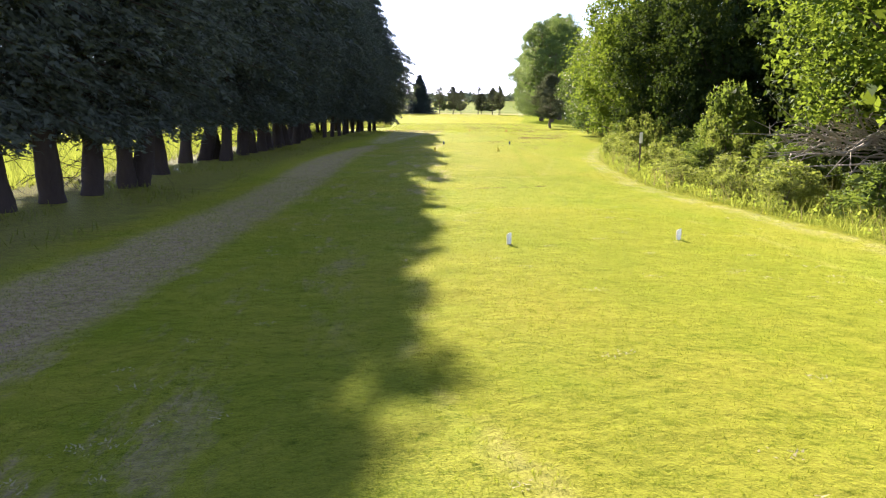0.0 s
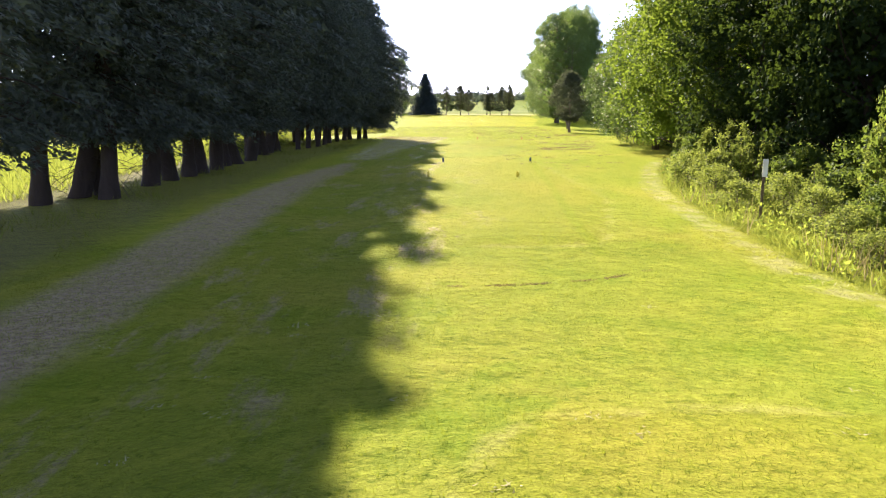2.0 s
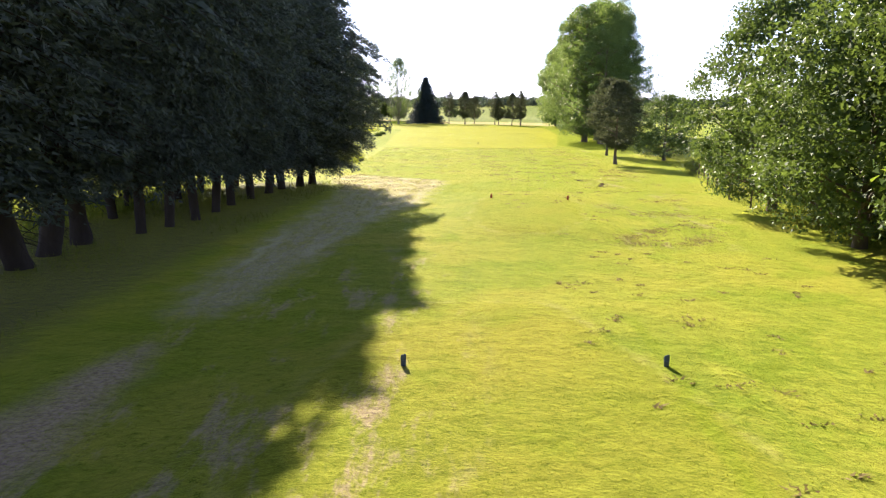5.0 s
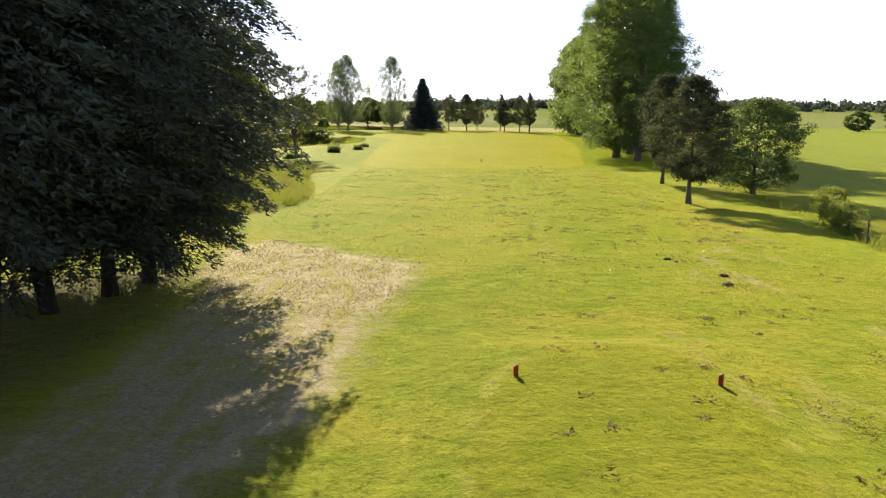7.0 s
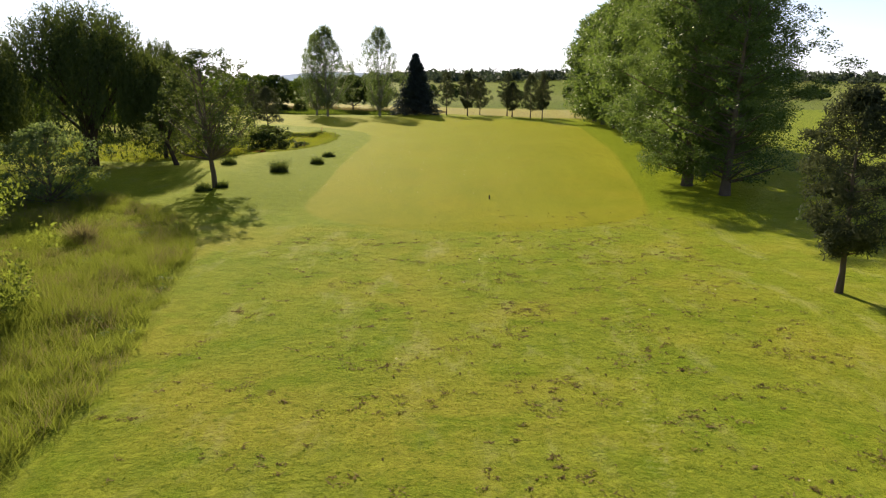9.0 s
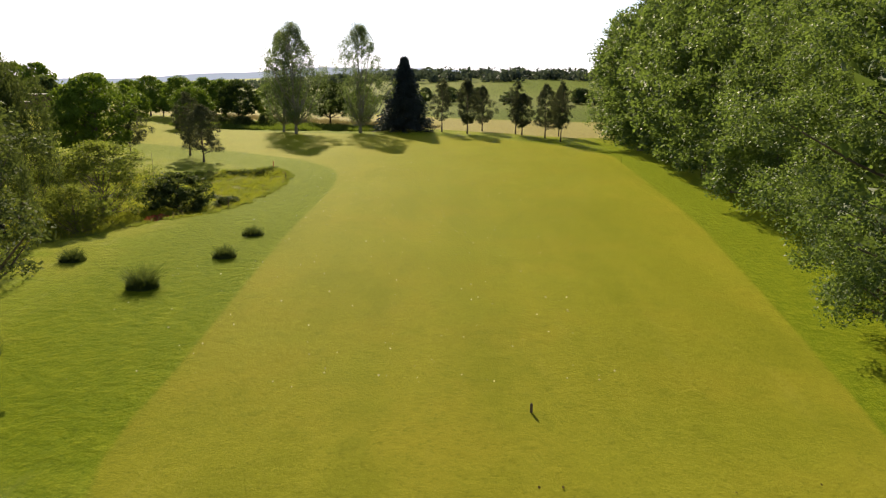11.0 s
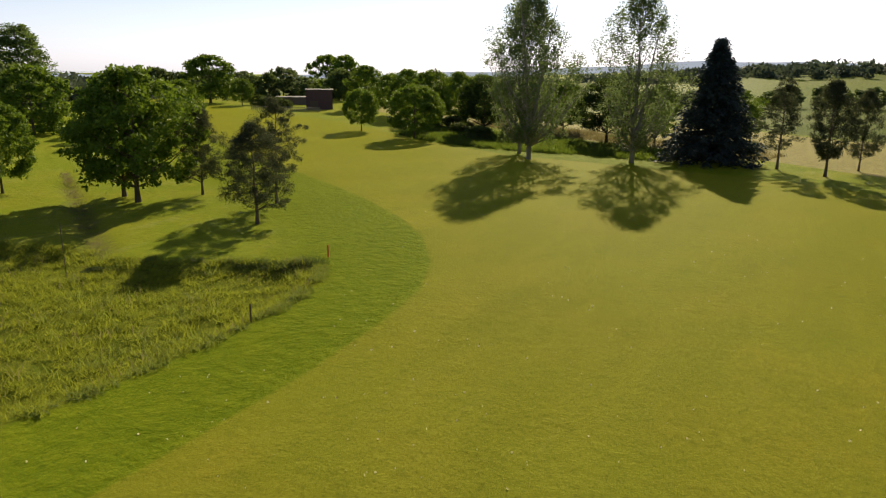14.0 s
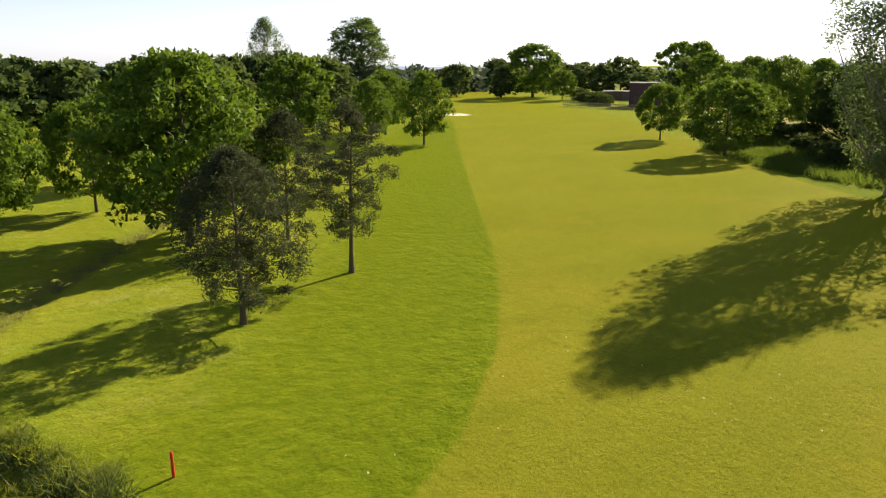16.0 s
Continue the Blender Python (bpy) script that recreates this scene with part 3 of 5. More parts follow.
def rounded(poly, times=2):
    """Cuts a polygon's corners, twice as a rule."""
    for _ in range(times):
        out = []
        for (ax, ay), (bx, by) in zip(poly, poly[1:] + poly[:1]):
            out += [(0.75 * ax + 0.25 * bx, 0.75 * ay + 0.25 * by), (0.25 * ax + 0.75 * bx, 0.25 * ay + 0.75 * by)]
        poly = out
    return poly


FAIRWAY = rounded([(-6.8, 167), (-5.6, 162.6), (-3.0, 159.4), (1.4, 157.3), (6.8, 156.4), (12.0, 157.2), (16.6, 159.6), (20.2, 163.0), (21.6, 168), (24.6, 187), (28, 207), (31, 240), (33, 262), (24, 280), (10, 292), (-10, 295),
                   (-30, 297), (-52, 310), (-90, 336), (-120, 345), (-220, 395), (-235, 375), (-112, 311), (-76, 288.5), (-46, 270.5), (-29, 260.5),
                   (-16.5, 251), (-9, 240), (-7, 229), (-7.1, 213), (-7.1, 193), (-6.6, 175)], 1)
TRACK = rounded([(-8.9, 0), (-8.6, 12), (-7.9, 18), (-7.5, 30), (-7.7, 46), (-7.0, 56), (-5.6, 64), (-4.8, 66), (-4.3, 62), (-5.0, 52), (-5.1, 41), (-5.1, 31), (-5.7, 14), (-6.3, 0)], 1)
PATCH = rounded([(-6.0, 68), (-4.0, 67), (-2.4, 77), (-1.0, 86), (0.9, 91), (1.0, 97), (2.4, 103), (2.2, 107), (-0.8, 108.2), (-2.5, 110.6), (-6.0, 113), (-7.0, 108), (-4.6, 99), (-4.8, 88)], 1)
MARSH_A = rounded([(-11, 120), (-7.0, 124), (-6.6, 130), (-8.2, 140), (-10.3, 151), (-13, 158), (-20, 168), (-48, 175), (-60, 150), (-45, 112), (-14, 116)], 1)
MARSH_B = rounded([(-23, 197), (-20, 204), (-14.6, 209), (-12.8, 222), (-13, 230), (-14.4, 236), (-17, 239), (-21, 237.5), (-28, 233), (-33, 235), (-50, 226), (-52, 200), (-34, 192)], 1)
VERGE = rounded([(12.0, 8), (11.6, 19), (10.3, 28), (9.4, 32), (9.5, 38), (10.6, 46), (11.9, 51.5), (13.4, 57), (15.8, 64), (20, 72), (20.3, 92), (22.3, 102), (25.2, 114), (26.5, 121), (29, 140),
                 (32, 160), (36, 160), (33, 130), (30, 110), (28, 92), (28, 8)], 1)
MEADOW = [(-19, -100), (-19, 60), (-16, 84), (-14, 104), (-22, 112), (-60, 112), (-300, 60), (-300, -100)]
CROP = [(33, 20), (33, 110), (37, 150), (48, 220), (48, 330), (420, 420), (420, 20)]
CROP_FAR = [(-400, 470), (-600, 4600), (4600, 4600), (4600, 430), (430, 430), (60, 440), (-120, 462)]
FAR_LEFT = [(-215, 150), (-215, 420), (-140, 470), (-300, 4600), (-4600, 4600), (-4600, -300), (-300, -300)]
LUSH = [(4, 162), (4, 300), (-60, 312), (-118, 310), (-215, 350), (-215, 170)]
LUSH_R = [(14, 168), (18, 290), (45, 300), (45, 160), (26, 158)]
STUBBLE = [(-110, 372), (-58, 342), (-24, 322), (3, 311), (19, 300), (31, 290), (60, 292), (78, 328), (10, 350), (-40, 386), (-90, 432)]
LITTER = [(-18, -10), (-17.5, 60), (-15, 84), (-12.5, 104), (-6.5, 105.5), (-5.5, 98), (-6.8, 84), (-8.3, 66), (-9.0, 40), (-9.6, -10)]
SCUFF = [(-6.5, 4), (-6, 62), (-3, 78), (2, 76), (2.5, 40), (0, 30), (-3, 4)]
FIELD_MID = [(78, 326), (10, 352), (-40, 388), (-92, 434), (-120, 464), (60, 442), (430, 432), (430, 300), (110, 300)]
SCUFF_R = [[(18.2, 99), (17.2, 90), (15.6, 82), (14.0, 78), (13.2, 79), (14.6, 85.5), (15.6, 91), (16.4, 97)],
           [(10.2, 96), (11.6, 92), (13.0, 89.6), (15.2, 88), (14.8, 86.6), (12.4, 88.2), (10.6, 91.4)], [(10.0, 81), (13.4, 83.5), (14, 80), (12, 77.5), (10, 78)],
           [(15, 100), (18.5, 108), (22, 122), (20, 123), (16, 112), (13, 102)]]
RUT = (8.0, 9.4, 12.2, 15.2)
DITCH = [(-30.6, 232.9), (-57, 249.2), (-57.6, 250.4), (-31.2, 234.4)]
BUNKER = rounded([(-119.5, 312), (-114, 314.5), (-117, 320), (-123, 317)])


def box(x0, x1, y0, y1):
    return rounded([(x0, y0), (x1, y0), (x1, y1), (x0, y1)], 1)


xx, yy = np.meshgrid(GX, GY)
gx, gy = xx.ravel(), yy.ravel()
gv = np.stack([gx, gy, relief(gx, gy)], 1)
idx = np.arange(len(gx)).reshape(xx.shape)
gf = np.stack([idx[:-1, :-1], idx[:-1, 1:], idx[1:, 1:], idx[1:, :-1]], -1).reshape(-1, 4)
ground = tagged(new("ground", mesh_from("ground", gv, gf, M_GROUND, True)), "golf course turf with mown fairway, rough, dirt track and fields", "ground", kind="structure")
ZONES = {
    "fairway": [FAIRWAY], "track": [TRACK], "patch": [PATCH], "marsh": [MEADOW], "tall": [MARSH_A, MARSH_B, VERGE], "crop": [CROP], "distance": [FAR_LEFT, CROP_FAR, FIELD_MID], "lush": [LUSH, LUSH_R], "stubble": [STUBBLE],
    "litter": [LITTER, DITCH], "scuff": [SCUFF] + SCUFF_R, "verge": [VERGE], "stripe": [VERGE], "rut": [VERGE], "bunker": [BUNKER],
    "tee": [box(-0.5, 8.3, 4, 24.5), box(-1.2, 7.3, 35, 69), rounded([(2.9, 80), (8.7, 80), (10.9, 94.9), (4.9, 95.1)], 1)],
}
for key, polys in ZONES.items():
    d = np.min([sd_poly(gx, gy, p) for p in polys], 0)
    if key == "verge":
        d = np.where(gy > 66, 50, d)
    if key == "stripe":
        d = np.where((gy > 33) & (gy < 68), gx - np.interp(gy, [36.8, 42.1, 47.6, 64.9], [4.9, 5.3, 5.8, 7.1]), 50)
    if key == "rut":
        d = np.where((gy > 104) & (gy < 154), gx - np.interp(gy, [104, 120, 137, 152], RUT), 50)
    at = ground.data.attributes.new(key, "FLOAT", "POINT")
    at.data.foreach_set("value", np.clip(d, -50, 50).astype(np.float32))

# ---- trees ----
species("conifer", 26, 10, (M_BARK_DARK, M_CONIFER), [
    lambda r: sprays(r, 26, 0.46, 2.5, 5.2, tower, 45, 9, 0.56, 0.42, 0.30, 36, 0.05, 0.24, 1.1, fine_below=9.5),
    lambda r: sprays(r, 26, 0.42, 2.9, 5.2, tower, 44, 9, 0.56, 0.42, 0.34, 36, 0.08, 0.28, 1.1, fine_below=9.5),
    lambda r: sprays(r, 26, 0.48, 2.4, 5.2, tower, 45, 9, 0.56, 0.42, 0.26, 36, 0.04, 0.26, 1.1, fine_below=9.5)])
species("conifer_near", 20, 10, (M_BARK_DARK, M_CONIFER), [
    lambda r: sprays(r, 20, 0.26, 2.1, 5.0, tower, 36, 9, 0.165, 0.42, 0.42, 520, 0.06, 0.20, 0.95)])
species("conifer_low", 20, 10, (M_BARK_DARK, M_CONIFER), [
    lambda r: sprays(r, 20, 0.26, 2.4, 5.0, tower, 40, 9, 0.21, 0.40, 0.38, 170, 0.05, 0.22, 1.0)])
species("spruce", 15, 10, (M_BARK_DARK, M_SPRUCE), [
    lambda r: sprays(r, 15, 0.25, 0.3, 5.4, cone, 66, 11, 0.42, 0.42, 0.22, 62, 0.12, 0.26, 0.9, 0.05)])
species("pine", 10, 6, (M_BARK, M_PINE), [
    lambda r: branchy(r, 10, 0.17, 2.0, 3.1, flame, 250, 60, 0.34, 0.6, 0.2, 0.0, 34, 0.2, 0.01, 0.7, 0.35, 0.4, three=True),
    lambda r: branchy(r, 10, 0.16, 2.0, 3.1, broad, 250, 90, 0.24, 0.62, 0.22, 0.0, 40, 0.2, 0.015, 0.7, 0.45, 0.45, three=True),
    lambda r: branchy(r, 10, 0.16, 2.2, 3.1, flame, 150, 84, 0.24, 0.58, 0.22, 0.0, 44, 0.12, 0.015, 0.6, 0.3, 0.6, three=True)])
species("maple", 14, 10, (M_BARK, M_MAPLE), [
    lambda r: branchy(r, 14, 0.28, 1.7, 5.2, dome, 340, 110, 0.165, 0.95, 0.8, 0.35, 26, 0.35, 0.02, 0.75, core=1300, three=True),
    lambda r: branchy(r, 14, 0.26, 1.9, 5.2, egg, 340, 110, 0.165, 0.95, 0.8, 0.35, 26, 0.35, 0.02, 0.75, core=1300, three=True)])
species("sycamore", 14, 10, (M_BARK, M_SYCAMORE), [
    lambda r: branchy(r, 14, 0.28, 1.2, 5.2, dome, 320, 84, 0.185, 0.9, 0.85, 0.4, 22, 0.4, 0.02, 0.8, depth=0.4, core=1200, three=True)])
species("maple_back", 14, 10, (M_BARK, M_MAPLE), [
    lambda r: branchy(r, 14, 0.28, 0.8, 5.2, dome, 260, 34, 0.62, 1.1, 0.8, 0.35, 16, 0.35, 0.02, 0.75, three=True)])
species("dark_maple", 14, 10, (M_BARK_DARK, M_SHADED), [
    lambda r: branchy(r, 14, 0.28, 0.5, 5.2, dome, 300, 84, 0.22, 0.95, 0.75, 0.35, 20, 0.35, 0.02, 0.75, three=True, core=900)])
species("sapling", 3, 1.1, (M_BARK, M_SHRUB), [
    lambda r: branchy(r, 3, 0.03, 0.3, 0.55, flame, 46, 26, 0.11, 0.2, 0.5, -0.3, 20, 0.1, 0.02, 1.3, 1.6, 0.3, up=0.6),
    lambda r: branchy(r, 3, 0.03, 0.2, 0.55, flame, 40, 26, 0.11, 0.2, 0.5, -0.3, 20, 0.1, 0.03, 1.3, 1.8, 0.3, up=0.6, forks=3)])
species("poplar", 24, 12, (M_BARK, M_POPLAR), [
    lambda r: branchy(r, 24, 0.38, 1.6, 5.8, oval, 300, 330, 0.125, 1.0, 0.85, 0.3, 40, 0.42, 0.015, 0.95, depth=0.7, three=True, core=700, core_size=0.7),
    lambda r: branchy(r, 24, 0.36, 1.3, 5.8, oval, 300, 330, 0.125, 1.0, 0.85, 0.3, 40, 0.42, 0.015, 0.95, depth=0.7, three=True, core=700, core_size=0.7)])
species("poplar_open", 24, 12, (M_BARK, M_POPLAR), [
    lambda r: branchy(r, 24, 0.36, 2.2, 5.8, oval, 210, 130, 0.17, 0.95, 0.85, 0.3, 70, 0.3, 0.02, 0.95, depth=0.8, three=True)])
species("poplar_back", 24, 12, (M_BARK, M_POPLAR), [
    lambda r: branchy(r, 24, 0.38, 1.0, 5.8, oval, 320, 116, 0.27, 1.25, 0.8, 0.3, 20, 0.3, 0.015, 0.9, depth=0.6, three=True, core=500, core_size=0.8),
    lambda r: branchy(r, 24, 0.36, 0.9, 5.8, oval, 320, 116, 0.27, 1.25, 0.8, 0.3, 20, 0.3, 0.015, 0.9, depth=0.6, three=True, core=500, core_size=0.8)])
species("poplar_far", 24, 12, (M_BARK, M_POPLAR), [
    lambda r: branchy(r, 24, 0.38, 1.0, 5.8, oval, 300, 56, 0.40, 1.25, 0.8, 0.3, 20, 0.3, 0.015, 0.9, depth=0.6, three=True, core=500, core_size=0.8)])
species("oak_far", 11, 10, (M_BARK, M_OAK), [
    lambda r: branchy(r, 11, 0.24, 1.2, 5.0, dome, 190, 44, 0.42, 0.95, 0.9, 0.25, 14, 0.4, 0.02, 0.8, three=True),
    lambda r: branchy(r, 11, 0.22, 0.5, 5.0, dome, 190, 44, 0.42, 0.95, 0.9, 0.25, 14, 0.4, 0.03, 0.8, depth=0.35, three=True)])
species("pale_poplar", 22, 9, (M_BARK_PALE, M_SILVER), [
    lambda r: branchy(r, 22, 0.30, 2.6, 4.9, plume, 380, 66, 0.19, 0.7, 0.7, 0.1, 60, 0.2, 0.02, 1.8, 2.4, 0.42, 0.3, 3, three=True, core=500, core_size=0.3),
    lambda r: branchy(r, 22, 0.28, 2.4, 4.9, plume, 350, 66, 0.19, 0.7, 0.7, 0.1, 60, 0.2, 0.02, 1.8, 2.4, 0.5, 0.3, 2, three=True, core=450, core_size=0.3)])
species("oak", 11, 10, (M_BARK, M_OAK), [
    lambda r: branchy(r, 11, 0.24, 2.0, 5.0, dome, 250, 58, 0.285, 0.85, 0.8, 0.25, 26, 0.4, 0.02, 0.7, core=450, three=True),
    lambda r: branchy(r, 11, 0.22, 1.8, 5.0, dome, 240, 58, 0.285, 0.85, 0.8, 0.25, 26, 0.4, 0.03, 0.7, depth=0.4, core=450, three=True)])
# shaded copy of the oak: backlit gloom and haze put into its leaves
species("oak_dark", 11, 10, (M_BARK_DARK, M_SHADED), [
    lambda r: branchy(r, 11, 0.24, 2.4, 5.0, dome, 250, 70, 0.27, 0.85, 0.8, 0.25, 26, 0.4, 0.02, 0.7, core=600, three=True)])
species("round", 9, 9, (M_BARK, M_OAK), [
    lambda r: branchy(r, 9, 0.16, 1.7, 4.4, ball, 240, 70, 0.26, 0.75, 0.8, 0.25, 20, 0.5, 0.01, 0.75, depth=0.1, three=True)])
species("willow", 15, 12, (M_BARK_DARK, M_WILLOW), [
    lambda r: weeping(r, 15, 0.42, 5.8, 520, 96, 0.36, 0.62),
    lambda r: weeping(r, 15, 0.34, 5.4, 420, 90, 0.34, 0.42, 1)])
species("birch", 12, 7, (M_BARK, M_WILLOW), [
    lambda r: branchy(r, 12, 0.20, 3.6, 3.4, dome, 190, 58, 0.17, 0.52, 0.6, 0.4, 80, 0.3, 0.05, 1.0, 1.3, 0.6, forks=2, three=True)])
species("shrub", 6, 6, (M_BARK, M_SHRUB), [
    lambda r: branchy(r, 6, 0.09, 0.3, 3.0, dome, 190, 60, 0.15, 0.5, 0.6, 0.1, 60, 0.2, 0.08, 0.9, 1.4, 0.6, forks=5),
    lambda r: branchy(r, 6, 0.09, 0.2, 3.0, egg, 190, 60, 0.15, 0.5, 0.6, 0.1, 60, 0.2, 0.08, 0.9, 1.4, 0.6, forks=5)])
species("marsh_tree", 6, 6, (M_BARK, M_SILVER), [
    lambda r: branchy(r, 6, 0.09, 0.6, 3.0, egg, 150, 44, 0.19, 0.46, 0.6, 0.1, 60, 0.2, 0.06, 0.9, 1.4, 0.6, forks=4, three=True)])
species("brush", 2.4, 2.4, (M_BARK, M_BRUSH), [
    lambda r: branchy(r, 2.4, 0.04, 0.1, 1.2, dome, 60, 66, 0.10, 0.36, 0.7, 0.0, 26, 0.2, 0.1, 0.9, 1.3, 0.45, up=0.3, forks=4, three=True),
    lambda r: branchy(r, 2.4, 0.04, 0.1, 1.2, egg, 50, 76, 0.10, 0.36, 0.7, 0.0, 26, 0.2, 0.1, 0.9, 1.3, 0.55, up=0.3, forks=4, three=True)])
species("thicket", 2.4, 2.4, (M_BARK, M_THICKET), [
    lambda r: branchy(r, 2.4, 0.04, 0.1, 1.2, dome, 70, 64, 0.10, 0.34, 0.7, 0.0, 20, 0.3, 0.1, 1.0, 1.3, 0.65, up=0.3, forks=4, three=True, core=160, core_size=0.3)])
species("dark_bush", 3, 4, (M_BARK_DARK, M_WILLOW), [
    lambda r: branchy(r, 3, 0.08, 0.05, 2.0, ball, 110, 44, 0.22, 0.5, 0.8, 0.0, 14, 0.4, 0.05, 0.8, depth=0.4, forks=3, three=True)])
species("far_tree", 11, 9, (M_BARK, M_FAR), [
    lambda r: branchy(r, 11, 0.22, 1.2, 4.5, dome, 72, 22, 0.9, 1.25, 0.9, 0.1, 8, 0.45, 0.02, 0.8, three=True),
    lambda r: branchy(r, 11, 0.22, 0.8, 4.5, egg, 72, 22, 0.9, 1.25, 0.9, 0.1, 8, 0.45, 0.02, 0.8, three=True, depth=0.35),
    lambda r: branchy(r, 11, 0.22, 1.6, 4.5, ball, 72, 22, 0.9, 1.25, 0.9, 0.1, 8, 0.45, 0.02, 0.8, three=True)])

# conifer row along the track
# trees at y 71 to 78 are added in a gap, to close the row's shadow
ROW = [(-14.0, 24.0, 27), (-13.6, 26.4, 26), (-13.3, 28.8, 25), (-13.0, 31.4, 27), (-12.8, 32.2, 26), (-13.7, 37.4, 27), (-14.8, 44.5, 26), (-14.3, 46.6, 27), (-13.7, 47.6, 25), (-12.8, 46.0, 27),
       (-13.0, 51.0, 27.5), (-12.9, 53.4, 26.5), (-12.7, 55.6, 25.5), (-12.6, 57.4, 27.4), (-12.4, 59.6, 26.6), (-12.7, 62.4, 25.5), (-12.4, 64.0, 26.6), (-12.1, 66.6, 26.8), (-13.2, 71.0, 28.6), (-12.7, 73.3, 27.2), (-12.9, 75.6, 28.8), (-12.8, 78.0, 27.6),
       (-11.4, 80.6, 26.4), (-10.8, 82.4, 24.0), (-10.2, 84.4, 24.4), (-10.0, 87.0, 22.4), (-9.9, 89.6, 24.2), (-9.5, 92.4, 18.6), (-9.1, 95.4, 19.0), (-8.8, 98.0, 20.6), (-8.0, 100.4, 18.2), (-7.5, 102.6, 19.4)]
for x, y, h in ROW:
    plant("conifer", "conifer" if y < 79 else "conifer_low" if y < 99 else "conifer_near", x, y, h, 9.4 if y < 62 else 9.8 if y < 79 else 9.4 if y < 88 else 10.0 if y < 94 else 11.4, "tall dark conifer with bare lower trunk in row beside dirt track", "conifer tree", "conifer row")
for x, y, h in [(-14.4, 84.5, 19), (-15.6, 89.0, 18), (-13.8, 92.0, 19), (-18.4, 92.4, 18), (-13.9, 96.4, 18), (-17.0, 97.6, 17), (-12.6, 100.2, 17)]:
    plant("conifer", "conifer_low", x, y, h, 9.6, "dark conifer with low crown in grove behind row", "conifer tree", "conifer grove")
# unseen trees added beside and behind the camera to block sky light
for x, y, h in [(-14.4, 20.6, 26), (-14.2, 16.0, 27), (-14.8, 11.0, 25), (-14.4, 6.0, 27), (-14.6, 0.6, 26), (-14.4, -5.0, 27)]:
    plant("conifer", "conifer", x, y, h, 9.4, "tall dark conifer with bare lower trunk in row beside dirt track", "conifer tree", "conifer row")

# wood behind the verge
WOOD = [(18.0, 61.5, 15, 12), (17.4, 53.5, 12, 8.5), (20, 70, 13, 10), (19.6, 78, 11.5, 9), (21.2, 89.5, 12.5, 9), (17.4, 25.0, 15, 12), (19.5, 31.5, 14, 9), (18.6, 46.5, 14, 8),
        (23, 46, 17, 13), (24, 76, 14, 11), (23.5, 37, 17, 12), (26.5, 62, 15, 12), (25, 84, 12, 9), (24, 22, 16, 12), (27, 53, 17, 12), (29, 42, 17, 12), (29, 30, 17, 12)]
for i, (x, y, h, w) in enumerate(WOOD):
    # trees deep in the wood get the leaves with shade in their colour
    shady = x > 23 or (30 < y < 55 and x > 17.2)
    plant("maple", "dark_maple" if shady else "sycamore" if y > 65 else "maple" if i < 8 else "maple_back", x, y, h, w, "broadleaf tree with shade painted into dense leaves behind rough verge" if shady else "leafy broadleaf tree with yellow-green lit leaves behind rough verge", "tree", "wood edge trees")
for x, y, h, w in [(11.6, 42, 1.1, 1.8), (12.2, 45.5, 1.4, 2.0), (11.9, 35.5, 1.1, 1.8), (12.6, 40.4, 1.5, 2.0), (11.3, 33, 0.9, 1.6), (13, 48, 1.9, 2.2), (11.8, 29, 1.0, 1.6), (12.5, 26, 1.1, 1.8), (12.4, 38.0, 1.3, 1.8), (15.6, 38.5, 4.6, 3.2), (15.2, 44.5, 2.2, 2.6), (15.0, 48.5, 2.6, 3), (13.6, 52, 2.4, 2.6), (15.5, 54.5, 3.0, 3.2), (16.0, 58.5, 3.0, 3), (17.5, 62.5, 3.2, 3), (19, 66, 2.8, 3),
                   (13.4, 36, 1.6, 2.4), (12.6, 31.5, 1.5, 2.4), (13.2, 27, 1.6, 2.6), (14.0, 23, 1.8, 2.6), (12.7, 50, 1.8, 2.0), (16.4, 42, 2.8, 3.4), (16, 33, 2.4, 3.2), (14.8, 41.2, 1.5, 2.4), (14.6, 29.5, 2.0, 2.6), (20.5, 70, 2.4, 2.6), (21, 81, 2.4, 2.6), (21.5, 85, 2.2, 2.4),
                   (27, 118, 1.6, 2.4), (26.0, 115.5, 1.3, 2.0), (29.5, 124, 1.8, 2.6), (31, 140, 1.8, 2.6)]:
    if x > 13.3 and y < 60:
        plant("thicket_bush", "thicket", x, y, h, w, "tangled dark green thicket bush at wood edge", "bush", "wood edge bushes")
    else:
        plant("bramble_bush", "brush", x, y, h, w, "tangled pale green bramble bush on unmown verge", "bush", "verge bushes")

for x, y, h, w in [(13.9, 47.3, 3.0, 1.2), (14.3, 49.6, 3.2, 1.2), (12.7, 49.2, 2.2, 1.0), (13.3, 48.2, 2.6, 1.1), (14.6, 38.9, 3.2, 1.2), (13.5, 35.4, 2.4, 1.0), (14.2, 36.9, 3.0, 1.2), (13.8, 50.9, 2.8, 1.2), (13.0, 39.4, 1.8, 0.9),
                   (13.2, 53.4, 2.4, 1.1), (14.4, 55.6, 2.6, 1.1), (13.7, 33.2, 2.2, 1.0), (13.0, 29.4, 2.0, 1.0), (14.3, 45.9, 2.4, 1.0)]:
    plant("sapling", "sapling", x, y, h, w, "slender upright yellow-green sapling in verge weeds", "sapling", "verge saplings")

# pines and a small tree beside the fairway
plant("pine", "pine", 21.7, 128.9, 9.3, 7.0, "small grey-green pine with dark trunk on grass beside fairway", "pine tree", "fairway pines", variant=0)
plant("pine", "pine", 23.9, 142.8, 10.0, 6.0, "small grey-green pine with dark trunk on grass beside fairway", "pine tree", "fairway pines", variant=0)
